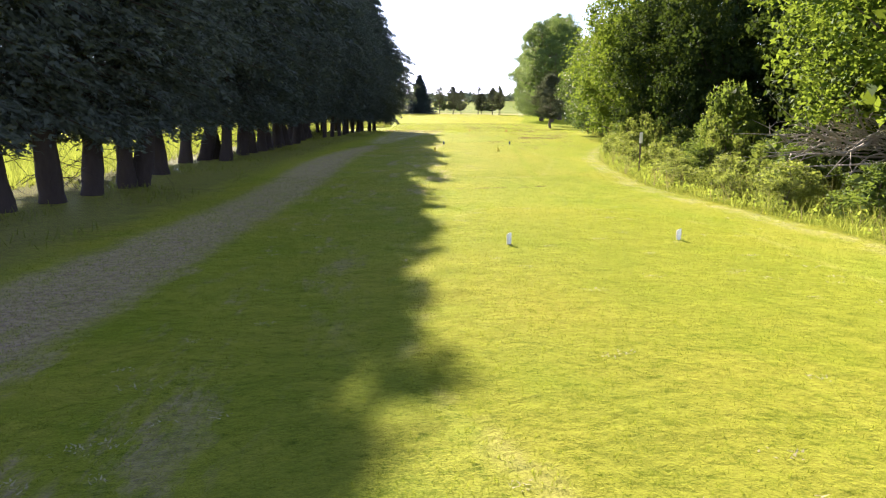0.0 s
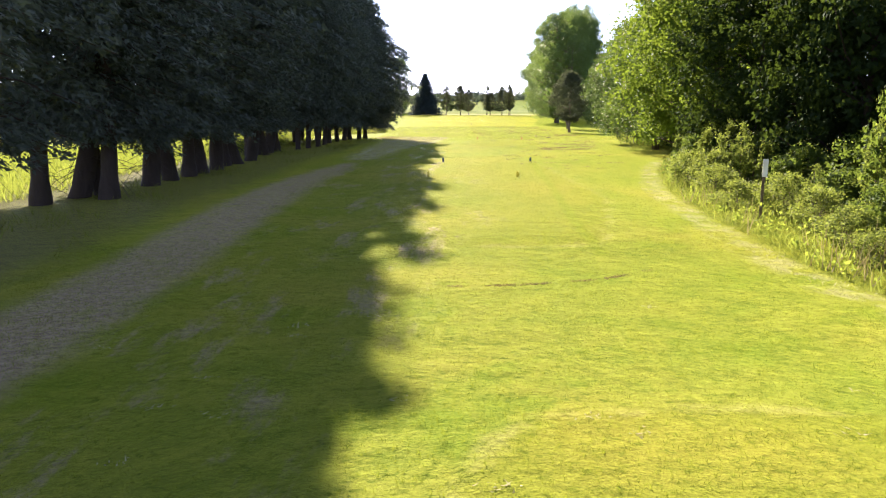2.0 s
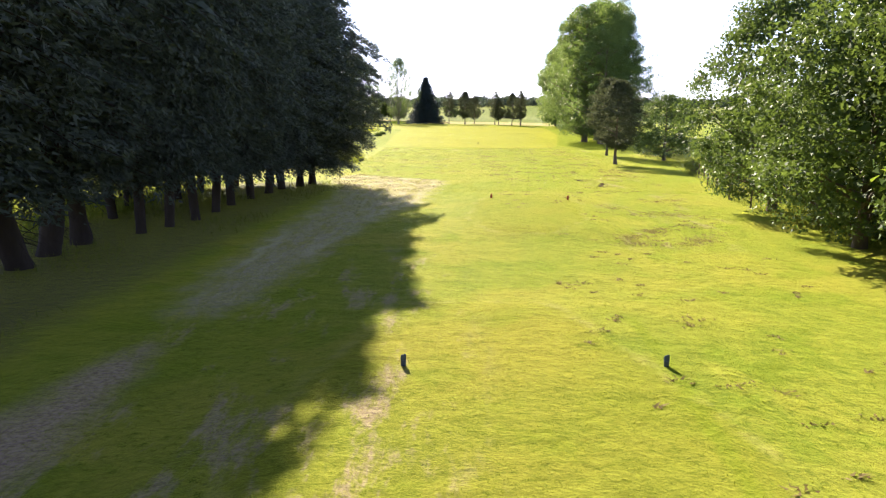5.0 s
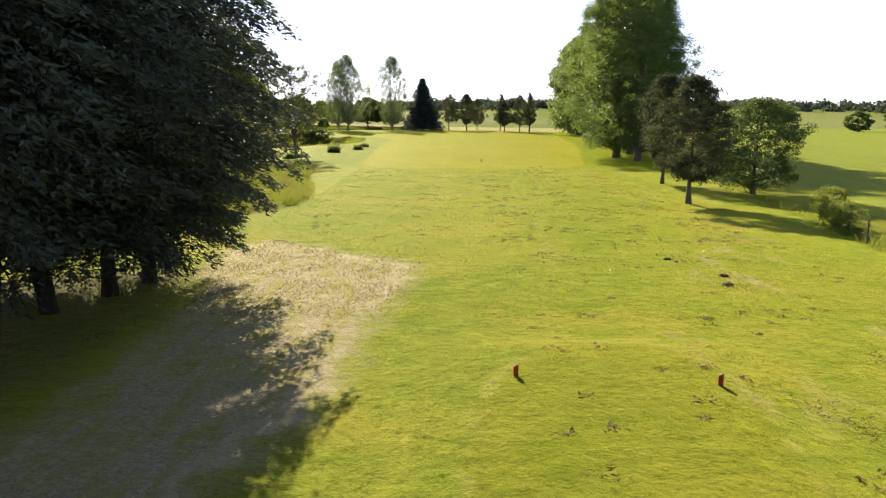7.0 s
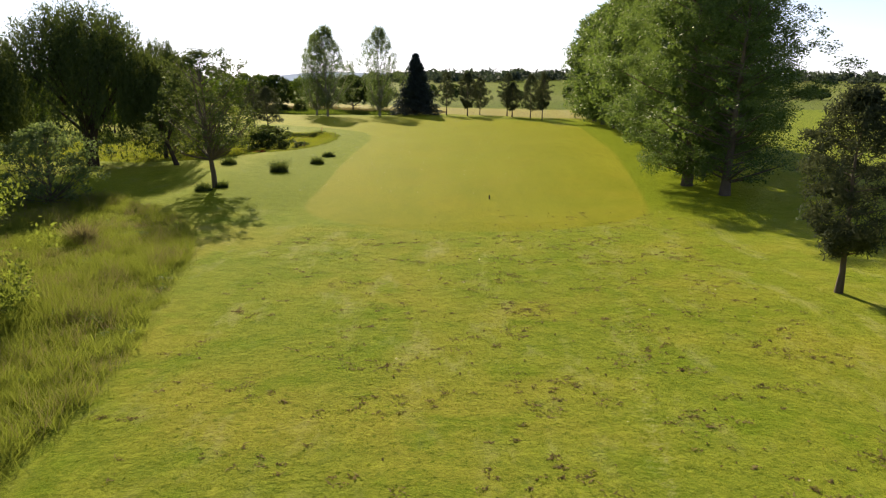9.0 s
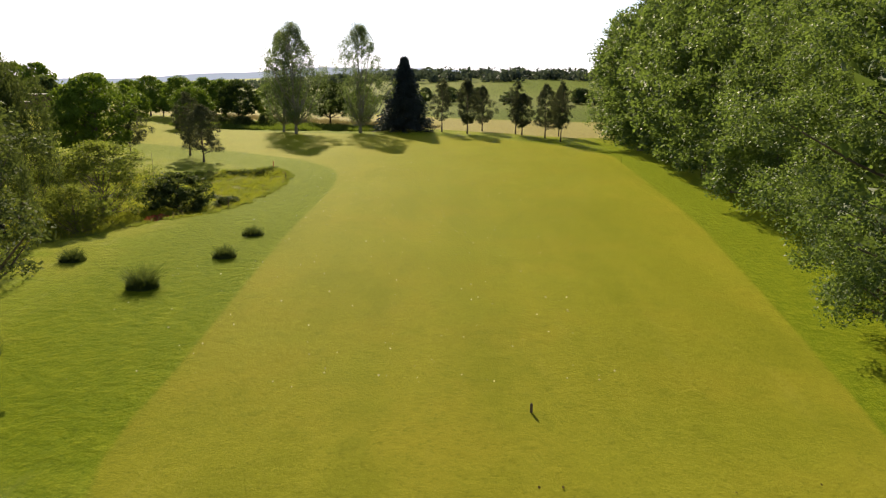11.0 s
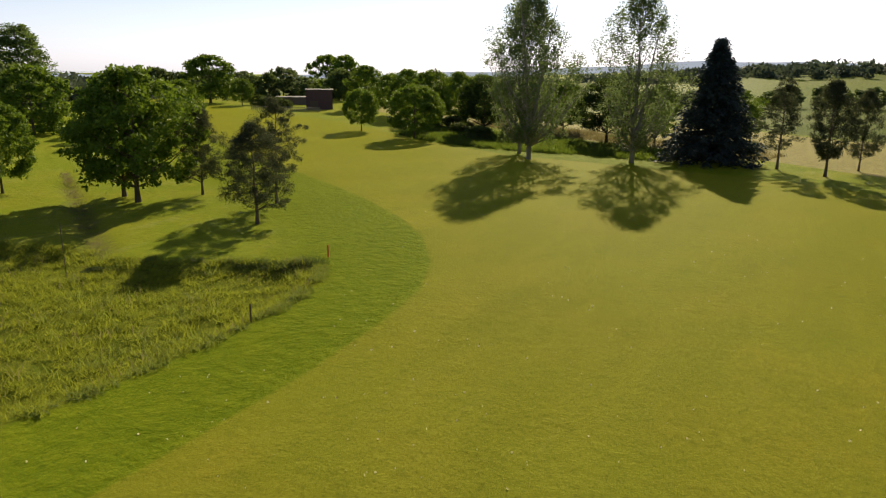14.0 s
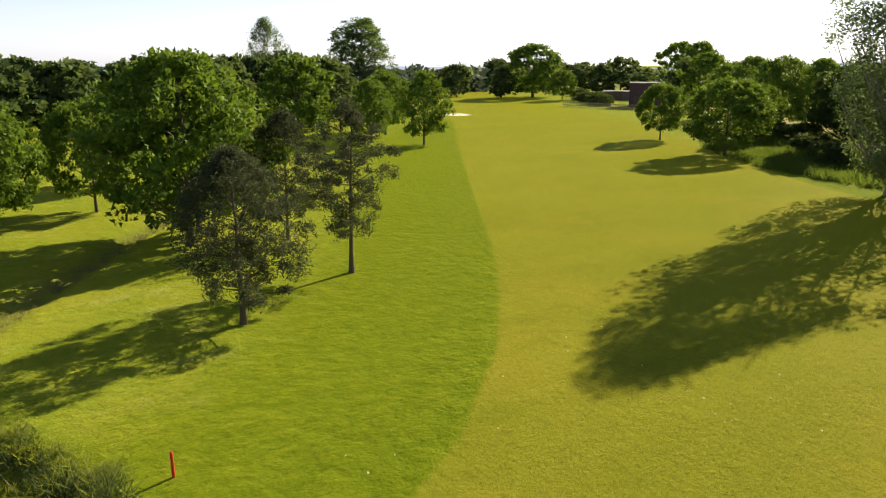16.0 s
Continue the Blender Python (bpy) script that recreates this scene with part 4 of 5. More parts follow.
plant("maple", "sycamore", 29.0, 135.0, 7.8, 7.4, "small dense dark broadleaf tree at edge of crop field", "tree", variant=0)
plant("maple", "sycamore", 25.4, 100.5, 6.2, 7.4, "low spreading broadleaf tree with sunlit leaves beside wire fence", "tree", variant=0)
# tall poplars along the far right of the fairway
for x, y, h, w in [(27.8, 177, 23.5, 14.4), (31.5, 184, 25, 15), (35.0, 192, 27, 15), (36.5, 201, 27, 15), (37.2, 212, 27, 15), (38.0, 223, 26, 15), (38.6, 234, 27, 15), (39.0, 245, 26, 15), (39.4, 256, 26, 14),
                   (39.4, 267, 25, 14), (40.0, 279, 24, 13), (41.0, 291, 22, 12)]:
    plant("poplar", "poplar" if y < 205 else "poplar_back" if y < 240 else "poplar_far", x, y, h, w, "tall leafy poplar in row along edge of fairway", "poplar tree", "poplar row")
plant("poplar", "poplar_open", 29.5, 172.0, 18.6, 13.4, "poplar with open see-through crown before poplar row", "poplar tree", "poplar row", turn=40)
# end of the hole: spruce, pale poplars, pines
plant("spruce", "spruce", -2.6, 303.5, 15.6, 12.4, "dark blue-green spruce, broad to ground at fairway end", "spruce tree")
plant("pale_poplar", "pale_poplar", -24.6, 294.6, 22.0, 12.4, "pale slender poplar with open crown at fairway end", "poplar tree", "pale poplars", variant=0)
plant("pale_poplar", "pale_poplar", -28.4, 300.5, 20.5, 9.5, "pale slender poplar with open crown at fairway end", "poplar tree", "pale poplars", variant=1)
plant("pale_poplar", "pale_poplar", -11.8, 299.0, 22.0, 11.6, "pale slender poplar with open crown at fairway end", "poplar tree", "pale poplars", variant=1, turn=200)
for x, y, h, w in [(5.6, 302, 11.4, 6.2), (11.0, 298.5, 11.2, 6.2), (14.6, 306, 10, 4.6), (21.2, 297.5, 11.3, 5.4), (22.3, 295.5, 8.6, 5.2), (26.2, 289, 10.7, 5.0), (28.0, 280.8, 11.5, 4.8), (29.8, 294, 10.4, 4.2)]:
    plant("pine", "pine", x, y, h, w, "slim dark pine in line at end of fairway", "pine tree", "line of pines")
# trees left of the fairway
plant("pine", "pine", -28.2, 245.6, 8.1, 5.6, "small dark pine with forked stem on rough grass", "pine tree", "knoll pines", variant=1)
plant("pine", "pine", -32.6, 253.0, 9.7, 5.4, "slim dark pine with open crown on rough grass", "pine tree", "knoll pines", variant=2)
plant("pine", "pine", -41.4, 252.6, 8.4, 4.6, "slim dark pine with open crown on rough grass", "pine tree", "knoll pines", variant=1)
plant("oak", "oak", -43.6, 247.0, 12.0, 11.0, "spreading broadleaf tree with leaning trunk beside ditch", "tree", variant=1)
plant("oak", "oak", -47.2, 248.4, 10.6, 8.0, "spreading broadleaf tree beside ditch", "tree", variant=0)
for x, y, h, w in [(-52.6, 235.8, 9.0, 8.6), (-57.9, 243.3, 8.6, 6.8), (-66, 232, 9.4, 8.6), (-70, 247, 9, 8), (-62, 222, 9, 8)]:
    plant("broadleaf_tree", "round", x, y, h, w, "round-headed green tree on mown grass", "tree", "parkland trees")
for x, y, h, w in [(-79.9, 285.7, 9.6, 6.6), (-93.1, 286.9, 9.2, 6.6), (-100, 290.5, 9.4, 6.5), (-86, 281, 8.6, 6.4)]:
    plant("broadleaf_tree", "oak", x, y, h, w, "young green tree beside fairway", "tree", "fairway young trees")
plant("broadleaf_tree", "poplar_far", -198.7, 334.9, 22.2, 19, "large dark green tree above parkland trees", "tree")
plant("broadleaf_tree", "oak_far", -108, 279, 11.6, 11.5, "broad dark green tree in parkland", "tree", variant=1)
plant("pale_poplar", "pale_poplar", -159.7, 292.0, 19.4, 10.5, "pale slender poplar with open crown in far parkland", "poplar tree", "pale poplars")
plant("broadleaf_tree", "round", -65.9, 315.1, 7.8, 6.6, "small round-headed tree beside fairway", "tree", "clipped round trees")
plant("broadleaf_tree", "round", -51.0, 309.1, 9.0, 9.8, "broad round-headed dark tree beside fairway", "tree", "clipped round trees")
for x, y, h, w in [(-43.6, 321, 10.4, 9.4), (-21.4, 321, 10.4, 10.6)]:
    plant("broadleaf_tree", "oak_dark", x, y, h, w, "tree in belt behind fairway end with shade painted into leaves", "tree", "field edge trees")
for x, y, h, w in [(-33, 333, 9.6, 8), (-39.5, 336, 9.4, 8), (-13.6, 321, 9.6, 7), (-3, 338, 8.5, 8), (-52, 338, 10.5, 8), (-75, 347, 11, 10), (-83, 353, 10, 9), (-70, 343, 9, 8)]:
    plant("broadleaf_tree", "oak", x, y, h, w, "dark green tree in belt behind fairway end", "tree", "field edge trees")
plant("broadleaf_tree", "oak", -56.3, 322.5, 7.8, 6.0, "dark green tree behind round trees", "tree")
plant("broadleaf_tree", "oak", -56.8, 337.0, 10.8, 7.5, "green tree at edge of stubble field", "tree")
plant("broadleaf_tree", "oak", -63.7, 338.2, 11.2, 10.0, "green tree at edge of stubble field", "tree")
plant("broadleaf_tree", "oak_far", -158.5, 428, 15.4, 14.0, "large dark green tree beyond farm sheds", "tree")
plant("broadleaf_tree", "oak_far", -147.0, 423, 14.8, 14.0, "large dark green tree beyond farm sheds", "tree")
plant("broadleaf_tree", "oak_far", -99.5, 366.4, 11.6, 10.0, "light green tree beside farm sheds", "tree")
plant("broadleaf_tree", "oak_far", -153.9, 364.0, 14.0, 15.5, "large dark green tree at farm edge", "tree")
plant("broadleaf_tree", "round", -139.0, 361.5, 7.6, 7.0, "small dark tree at farm edge", "tree")
# willows, birch and bushes round the wet ground
lean(plant("birch", "birch", -16.4, 175.0, 12.4, 9.6, "slender leaning birch on mown grass with open crown", "birch tree", turn=70), -3)
lean(plant("willow", "willow", -25.6, 190.8, 12.4, 9.0, "leaning willow on mown grass", "willow tree", variant=1), -13)
plant("willow", "willow", -34.0, 188.5, 17.2, 14.5, "large drooping willow with dark crown", "willow tree", variant=0)
plant("willow", "willow", -31.0, 202.0, 14.6, 9.0, "drooping willow with dark crown", "willow tree", variant=1)
plant("willow", "willow", -45.0, 186.5, 14.6, 11.0, "drooping willow with dark crown", "willow tree", variant=0)
plant("willow", "willow", -44, 176, 13, 10.0, "drooping willow with dark crown", "willow tree", variant=1)
plant("shrub", "shrub", -15.8, 137.2, 8.4, 7.0, "sparse yellow-green sapling bush in tall grass", "bush")
plant("broadleaf_tree", "marsh_tree", -26.5, 165.5, 6.6, 7.6, "dark grey-green young tree in tall grass", "tree")
plant("shrub", "shrub", -21.5, 133.0, 6.0, 6.0, "sparse yellow-green sapling bush in tall grass", "bush")
plant("shrub", "shrub", -22.0, 146, 6.0, 6.0, "sparse yellow-green sapling bush in tall grass", "bush")
plant("shrub", "shrub", -26.0, 209.4, 7.0, 9.5, "pale willow bush beside wet hollow", "bush")
plant("shrub", "shrub", -24.6, 201.5, 4.1, 5.0, "pale willow bush beside wet hollow", "bush")
plant("shrub", "shrub", -32.0, 207, 7.4, 8.0, "pale willow bush beside wet hollow", "bush")
plant("dark_bush", "dark_bush", -20.4, 213.0, 3.7, 6.0, "dark rounded bush in wet hollow", "bush")
for x, y, h, w in [(-15.9, 214.0, 1.1, 2.6), (-28.8, 231.4, 0.5, 1.3)]:
    plant("dark_bush", "dark_bush", x, y, h, w, "low dark bush at bank of wet hollow", "bush", "hollow bushes")

# far hedges and woods
rf = random.Random(5)
for x, y, h, w in [(-168.3, 348.7, 9.1, 8), (-157.3, 356, 8.2, 7.5), (-176, 352, 8.5, 8)]:
    plant("distant_tree", "far_tree", x, y, h, w, "distant dark green tree at fairway head", "tree", "distant trees")
for i in range(58):
    x = -118 - 95 * rf.random()
    y = rf.uniform(222, 296 + 0.3 * (-120 - x))
    plant("distant_tree", "far_tree", x, y, rf.uniform(8.5, 12.5), rf.uniform(8, 11), "distant dark green tree in parkland belt", "tree", "parkland belt")
for i in range(46):
    x = rf.uniform(-120, 190)
    y = 452 + 0.06 * x + rf.uniform(-6, 6)
    plant("distant_tree", "far_tree", x, y, rf.uniform(3, 7), rf.uniform(6, 10), "distant dark hedgerow tree", "tree", "far hedgerow")
for i in range(26):
    x = rf.uniform(120, 420)
    y = 330 + rf.uniform(-4, 4) - 0.15 * x
    plant("distant_tree", "far_tree", x, y, rf.uniform(5, 9), rf.uniform(8, 13), "distant dark hedgerow tree", "tree", "field hedge")

for i in range(24):
    x = rf.uniform(-235, -122)
    y = 398 - 0.1 * (x + 170) + rf.uniform(-10, 16)
    plant("distant_tree", "far_tree", x, y, rf.uniform(6, 11), rf.uniform(8, 12), "distant dark green tree behind farm sheds", "tree", "farm belt")

# far woods on the low hills
rng = np.random.default_rng(11)
far_c = []
for i in range(520):
    x = rng.uniform(-120, 620)
    y = 660 + rng.uniform(0, 110) + 40 * math.sin(x * 0.006) - 0.25 * max(x - 150, 0)
    far_c.append((x, y, float(relief(x, y)) + rng.uniform(0, 4.5)))
for i in range(220):
    x = rng.uniform(-700, -190)
    y = 330 - 0.15 * (x + 190) + rng.uniform(0, 50)
    far_c.append((x, y, float(relief(x, y)) + rng.uniform(1, 4)))
for i in range(900):
    a, d = rng.uniform(0.0, 2.2), rng.uniform(520, 950)
    x, y = -math.sin(a) * d, 200 + math.cos(a) * d
    far_c.append((x, y, float(relief(x, y)) + rng.uniform(-1, 2.5)))
far_c = np.array(far_c)
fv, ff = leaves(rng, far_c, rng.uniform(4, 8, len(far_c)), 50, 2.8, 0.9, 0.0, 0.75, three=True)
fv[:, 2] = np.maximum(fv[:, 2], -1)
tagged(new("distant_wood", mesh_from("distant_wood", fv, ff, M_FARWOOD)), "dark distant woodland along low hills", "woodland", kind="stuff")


# hills on the horizon, distance haze painted on as a blue glow
hills = Nodes("painted haze glow")
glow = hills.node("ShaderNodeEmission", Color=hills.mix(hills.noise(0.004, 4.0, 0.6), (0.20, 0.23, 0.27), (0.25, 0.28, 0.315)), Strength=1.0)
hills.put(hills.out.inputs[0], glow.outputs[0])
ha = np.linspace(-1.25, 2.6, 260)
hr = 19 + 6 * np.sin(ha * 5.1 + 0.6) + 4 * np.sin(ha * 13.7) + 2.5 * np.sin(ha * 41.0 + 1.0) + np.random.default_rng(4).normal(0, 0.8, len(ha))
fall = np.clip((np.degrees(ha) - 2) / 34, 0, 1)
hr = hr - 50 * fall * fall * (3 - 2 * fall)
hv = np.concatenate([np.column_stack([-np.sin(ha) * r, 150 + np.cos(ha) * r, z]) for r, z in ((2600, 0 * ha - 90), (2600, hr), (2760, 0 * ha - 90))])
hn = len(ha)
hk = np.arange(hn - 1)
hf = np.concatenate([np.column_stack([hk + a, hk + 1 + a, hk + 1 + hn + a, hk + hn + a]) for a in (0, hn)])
tagged(new("backdrop", mesh_from("backdrop", hv, hf, hills.mat, True)), "low hills with far haze painted as blue glow", "hills", kind="structure")


# ---- grasses ----
def blades(rng, pts, height, width, lean=0.35):
    """One bent three-cornered blade at each point; height and width are arrays or numbers."""
    n = len(pts)
    h = np.broadcast_to(height, n) * rng.uniform(0.6, 1.3, n)
    a = rng.uniform(0, 2 * np.pi, n)
    side = np.stack([np.cos(a), np.sin(a), 0 * a], 1) * (np.broadcast_to(width, n) * 0.5)[:, None]
    tip = np.stack([rng.normal(0, lean, n) * h, rng.normal(0, lean, n) * h, h], 1)
    v = np.stack([pts - side, pts + side, pts + tip], 1).reshape(-1, 3)
    return v, np.arange(3 * n).reshape(-1, 3)


def scatter(rng, n, polys, keep=None):
    """Points strewn over polygons, on the ground."""
    out = []
    for poly in polys:
        q = np.array(poly)
        lo, hi = q.min(0), q.max(0)
        p = rng.uniform(lo, hi, (n, 2))
        m = sd_poly(p[:, 0], p[:, 1], poly) < 0
        if keep is not None:
            m &= keep(p[:, 0], p[:, 1])
        out.append(p[m])
    p = np.concatenate(out)
    return np.column_stack([p, relief(p[:, 0], p[:, 1]) - 0.01])


def patchy(x, y, s=0.35, cut=-0.2):
    return np.sin(x * s * 2.1 + 1.7 * np.sin(y * s)) + np.sin(y * s * 1.7 + 1.3 * np.sin(x * s * 1.3)) > cut + np.random.default_rng(3).normal(0, 0.5, len(x))


def stuff(name, data, mat, label, category):
    return tagged(new(name, mesh_from(name, *data, mat)), label, category, kind="stuff")


M_TURF = leaf_mat("turf blades", (0.0935, 0.15, 0.0096), (0.2244, 0.25, 0.024), (0.3179, 0.36, 0.024), 0.4, 0.7, 0.1)
M_WEED = leaf_mat("verge weeds", (0.075, 0.125, 0.018), (0.175, 0.225, 0.035), (0.36, 0.44, 0.05), 0.45, 0.7, 0.05)
M_SEDGE = leaf_mat("wet meadow blades", (0.125, 0.170, 0.016), (0.270, 0.290, 0.036), (0.40, 0.44, 0.04), 0.42, 0.7, 0.05)
M_CUT = leaf_mat("brown cut grass", (0.0935, 0.065, 0.024), (0.2805, 0.22, 0.108), (0.2618, 0.2, 0.084), 0.35, 0.9, 0.05)
M_STRAW = leaf_mat("pale straw", (0.2805, 0.25, 0.12), (0.5143, 0.48, 0.312), (0.5143, 0.47, 0.24), 0.5, 0.9, 0.05)
M_FLECK = leaf_mat("pale fallen leaves", (0.56, 0.50, 0.24), (0.80, 0.76, 0.48), (0.80, 0.76, 0.42), 0.5, 0.6, 0.2)
rng = np.random.default_rng(21)
p = scatter(rng, 100000, [[(-9, 4), (12, 4), (12, 36), (-9, 36)]])
stuff("lawn_grass", blades(rng, p, 0.055, 0.014, 0.5), M_TURF, "short yellow-green lawn grass on tee and rough", "grass")
p = scatter(rng, 72000, [[(-6, 36), (11, 36), (20, 100), (-4, 100)]])
stuff("lawn_grass", blades(rng, p, 0.045, 0.022, 0.7), M_TURF, "short yellow-green lawn grass on tees", "grass")
p = scatter(rng, 75000, [[(-7, 98), (22, 98), (24, 162), (-6, 158)]])
stuff("rough_grass", blades(rng, p, 0.06, 0.035, 0.8), M_TURF, "rough yellow-green grass before fairway", "grass")
p = scatter(rng, 90000, [VERGE], lambda x, y: (x < 20 + 0.06 * y) & (y < 130))
stuff("verge_grass", blades(rng, p, np.where(patchy(p[:, 0], p[:, 1], 0.8), 0.6, 0.28), 0.03, 0.45), M_GRASS, "tall green grass and weeds on unmown verge", "grass")
c = scatter(rng, 9500, [VERGE], lambda x, y: (x < 15.5 + 0.09 * np.maximum(y - 45, 0)) & (y < 112) & (sd_poly(x, y, VERGE) < -0.25))
v, f = leaves(rng, c + np.array((0, 0, 0.22)), rng.uniform(0.15, 0.5, len(c)), 12, 0.13, 0.5, 0, 1.2, 0.7)
v[:, 2] = np.maximum(v[:, 2], 0.0)
stuff("verge_weeds", (v, f), M_WEED, "low leafy weeds and nettles on unmown verge", "weeds")
p = scatter(rng, 30000, [VERGE], lambda x, y: (x < 15 + 0.07 * np.maximum(y - 45, 0)) & (y < 118) & patchy(x, y, 0.7, 0.6))
stuff("dry_grass", blades(rng, p, 0.8, 0.03, 0.3), M_DRY, "dry seed stalks standing in verge weeds", "grass")
def tussocks(rng, polys, n, each, spread, low, high, width, lean, keep=None):
    """Blades of grass in clumps, each clump with a height of its own."""
    c = scatter(rng, n, polys, keep)
    k = len(c)
    lump = 0.5 + 0.5 * np.sin(c[:, 0] * 0.55 + 1.9 * np.sin(c[:, 1] * 0.31)) * np.sin(c[:, 1] * 0.43 + 1.4 * np.sin(c[:, 0] * 0.37))
    h = low + (high - low) * np.clip(0.65 * lump + 0.35 * rng.random(k), 0, 1)
    p = np.repeat(c, each, 0) + rng.normal(0, 1, (k * each, 3)) * np.array((spread, spread, 0.0))
    return blades(rng, p, np.repeat(h, each), width, lean)


stuff("marsh_grass", tussocks(rng, [MARSH_A], 7600, 42, 0.24, 0.15, 1.05, 0.024, 0.6, lambda x, y: x > -34), M_GRASS, "tall rough grass beside mown turf", "grass")
stuff("dry_grass", tussocks(rng, [MARSH_A], 4200, 26, 0.25, 0.35, 1.2, 0.022, 0.45, lambda x, y: (x > -30) & patchy(x, y, 0.45, 0.0)), M_DRY, "dry tan seed heads in tall grass", "grass")
c = scatter(rng, 1500, [MARSH_A], lambda x, y: (x > -24) & (y < 160) & patchy(x, y, 0.55, 0.75))
v, f = leaves(rng, c + np.array((0, 0, 0.35)), rng.uniform(0.2, 0.5, len(c)), 22, 0.13, 0.5, 0, 1.0, 0.6)
v[:, 2] = np.maximum(v[:, 2], 0.0)
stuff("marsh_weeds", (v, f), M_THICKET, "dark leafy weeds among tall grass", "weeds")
stuff("marsh_grass", tussocks(rng, [MARSH_B], 5000, 28, 0.22, 0.08, 0.48, 0.05, 0.85), M_SEDGE, "yellow-green grass tussocks in wet hollow", "grass")
stuff("marsh_grass", tussocks(rng, [MARSH_B], 1100, 26, 0.22, 0.2, 0.7, 0.05, 0.7, lambda x, y: patchy(x, y, 0.3, 0.4)), M_BRUSH, "darker sedge clumps in wet hollow", "grass")
q = rng.random(900)
edge = np.array(MARSH_B)
k = (q * len(edge)).astype(int)
c = edge[k] + (np.roll(edge, -1, 0)[k] - edge[k]) * rng.random((900, 1)) + rng.normal(0, 0.15, (900, 2))
c = c[(c[:, 0] > -27) & patchy(c[:, 0], c[:, 1], 1.3, 0.1)]
p = np.repeat(np.column_stack([c, relief(c[:, 0], c[:, 1])]), 26, 0) + rng.normal(0, 1, (len(c) * 26, 3)) * np.array((0.2, 0.2, 0.0))
stuff("fringe_grass", blades(rng, p, 0.22, 0.045, 0.9), M_BRUSH, "darker uncut grass fringe round wet hollow", "grass")
p = scatter(rng, 6000, [MARSH_B], lambda x, y: patchy(x, y, 0.6, 0.7))
stuff("dry_grass", blades(rng, p, 0.6, 0.05, 0.35), M_DRY, "dry tan grass in wet hollow", "grass")
p = scatter(rng, 40000, [[(-40, 0), (-18, 0), (-15, 84), (-13, 104), (-30, 110)]])
stuff("meadow_grass", blades(rng, p, 0.7, 0.06, 0.35), M_GRASS, "sunlit tall meadow grass behind conifer row", "grass")
p = scatter(rng, 16000, [LITTER], lambda x, y: patchy(x, y, 0.4, 0.5))
stuff("shade_grass", blades(rng, p, 0.3, 0.04, 0.4), M_GRASS, "sparse grass under conifers", "grass")

# dark leaves on this strip imitate the shadow band of the trees behind
stuff("field_grass", tussocks(rng, [[(-58, 314), (-46, 306), (-36, 303), (-8, 302), (-6, 310), (-24, 318), (-58, 330)]], 3400, 26, 0.35, 0.3, 1.0, 0.08, 0.5), M_THICKET, "uncut grass along field edge behind fairway end, tree shade painted into its colour", "grass")
stuff("dry_grass", tussocks(rng, [[(-58, 341), (-24, 321), (3, 311), (6, 318), (-20, 332), (-55, 352)]], 2600, 22, 0.4, 0.4, 1.1, 0.07, 0.5), M_DRY, "tall dry tan grass of field behind fairway end", "grass")
q = rng.random(1100)[:, None]
p = np.array((-21.4, 236.2)) + q * np.array((5.0, 2.5)) + rng.normal(0, 0.32, (1100, 2))
p = np.column_stack([p, relief(p[:, 0], p[:, 1])])
stuff("sedge", blades(rng, p, np.where(patchy(p[:, 0], p[:, 1], 1.1, 0.0), 0.42, 0.2), 0.05, 0.7), M_WILLOW, "dark sedge along edge of wet hollow", "grass")
q = rng.random(3000)[:, None]
p = np.array((-31.0, 233.6)) + q * np.array((-34.0, 21.0)) + rng.normal(0, 0.28, (3000, 2))
p = np.column_stack([p, relief(p[:, 0], p[:, 1])])
stuff("ditch_grass", blades(rng, p, np.where(patchy(p[:, 0], p[:, 1], 0.9, 0.0), 0.3, 0.1), 0.04, 0.7), M_DRY, "dry brown grass along narrow ditch", "grass")

c = scatter(rng, 900, [[(1, 104), (16, 104), (22, 165), (4, 165)]], lambda x, y: patchy(x, y, 0.25, -0.3))
v, f = leaves(rng, c + np.array((0, 0, 0.05)), np.full(len(c), 0.03), 2, 0.10, 0.7, 0, 0.2)
stuff("fallen_leaves", (v, f), M_CUT, "brown fallen leaves strewn on rough grass", "leaves")
c = scatter(rng, 130, [[(1, 98), (16, 104), (22, 165), (4, 165)]], lambda x, y: patchy(x, y, 0.25, -0.1))
v, f = leaves(rng, c + np.array((0, 0, 0.05)), np.full(len(c), 0.03), 1, 0.10, 0.7, 0, 0.2)
stuff("fallen_leaves", (v, f), M_FLECK, "pale fallen leaves strewn on rough grass", "leaves")
# clumps of cut grass and pale leaves lying on the turf
c = scatter(rng, 1500, [[(5, 58), (13, 58), (20, 110), (24, 165), (8, 165)], [(-6, 112), (20, 112), (20, 155), (-6, 155)]], lambda x, y: patchy(x, y * 1.6, 0.5, 0.35))
c = np.repeat(c, 12, 0) + rng.normal(0, 1, (len(c) * 12, 3)) * np.array((0.13, 0.09, 0.0)) * np.repeat(rng.uniform(0.4, 1.5, len(c)), 12)[:, None] + np.array((0, 0, 0.015))
stuff("cut_grass", blades(rng, c, 0.05, 0.075, 1.5), M_CUT, "brown clumps of cut grass lying on rough", "cuttings")
p = scatter(rng, 26000, [PATCH], lambda x, y: (y > 98) & patchy(x, y, 1.1, -0.2))
stuff("dry_grass", blades(rng, p, 0.10, 0.03, 0.9), M_DRY, "short dry tan grass on bare patch", "grass")
p = scatter(rng, 20000, SCUFF_R, lambda x, y: patchy(x, y, 0.9, 0.5) & patchy(y, x, 2.3, 0.6))
p[:, :2] += rng.normal(0, 0.35, (len(p), 2))
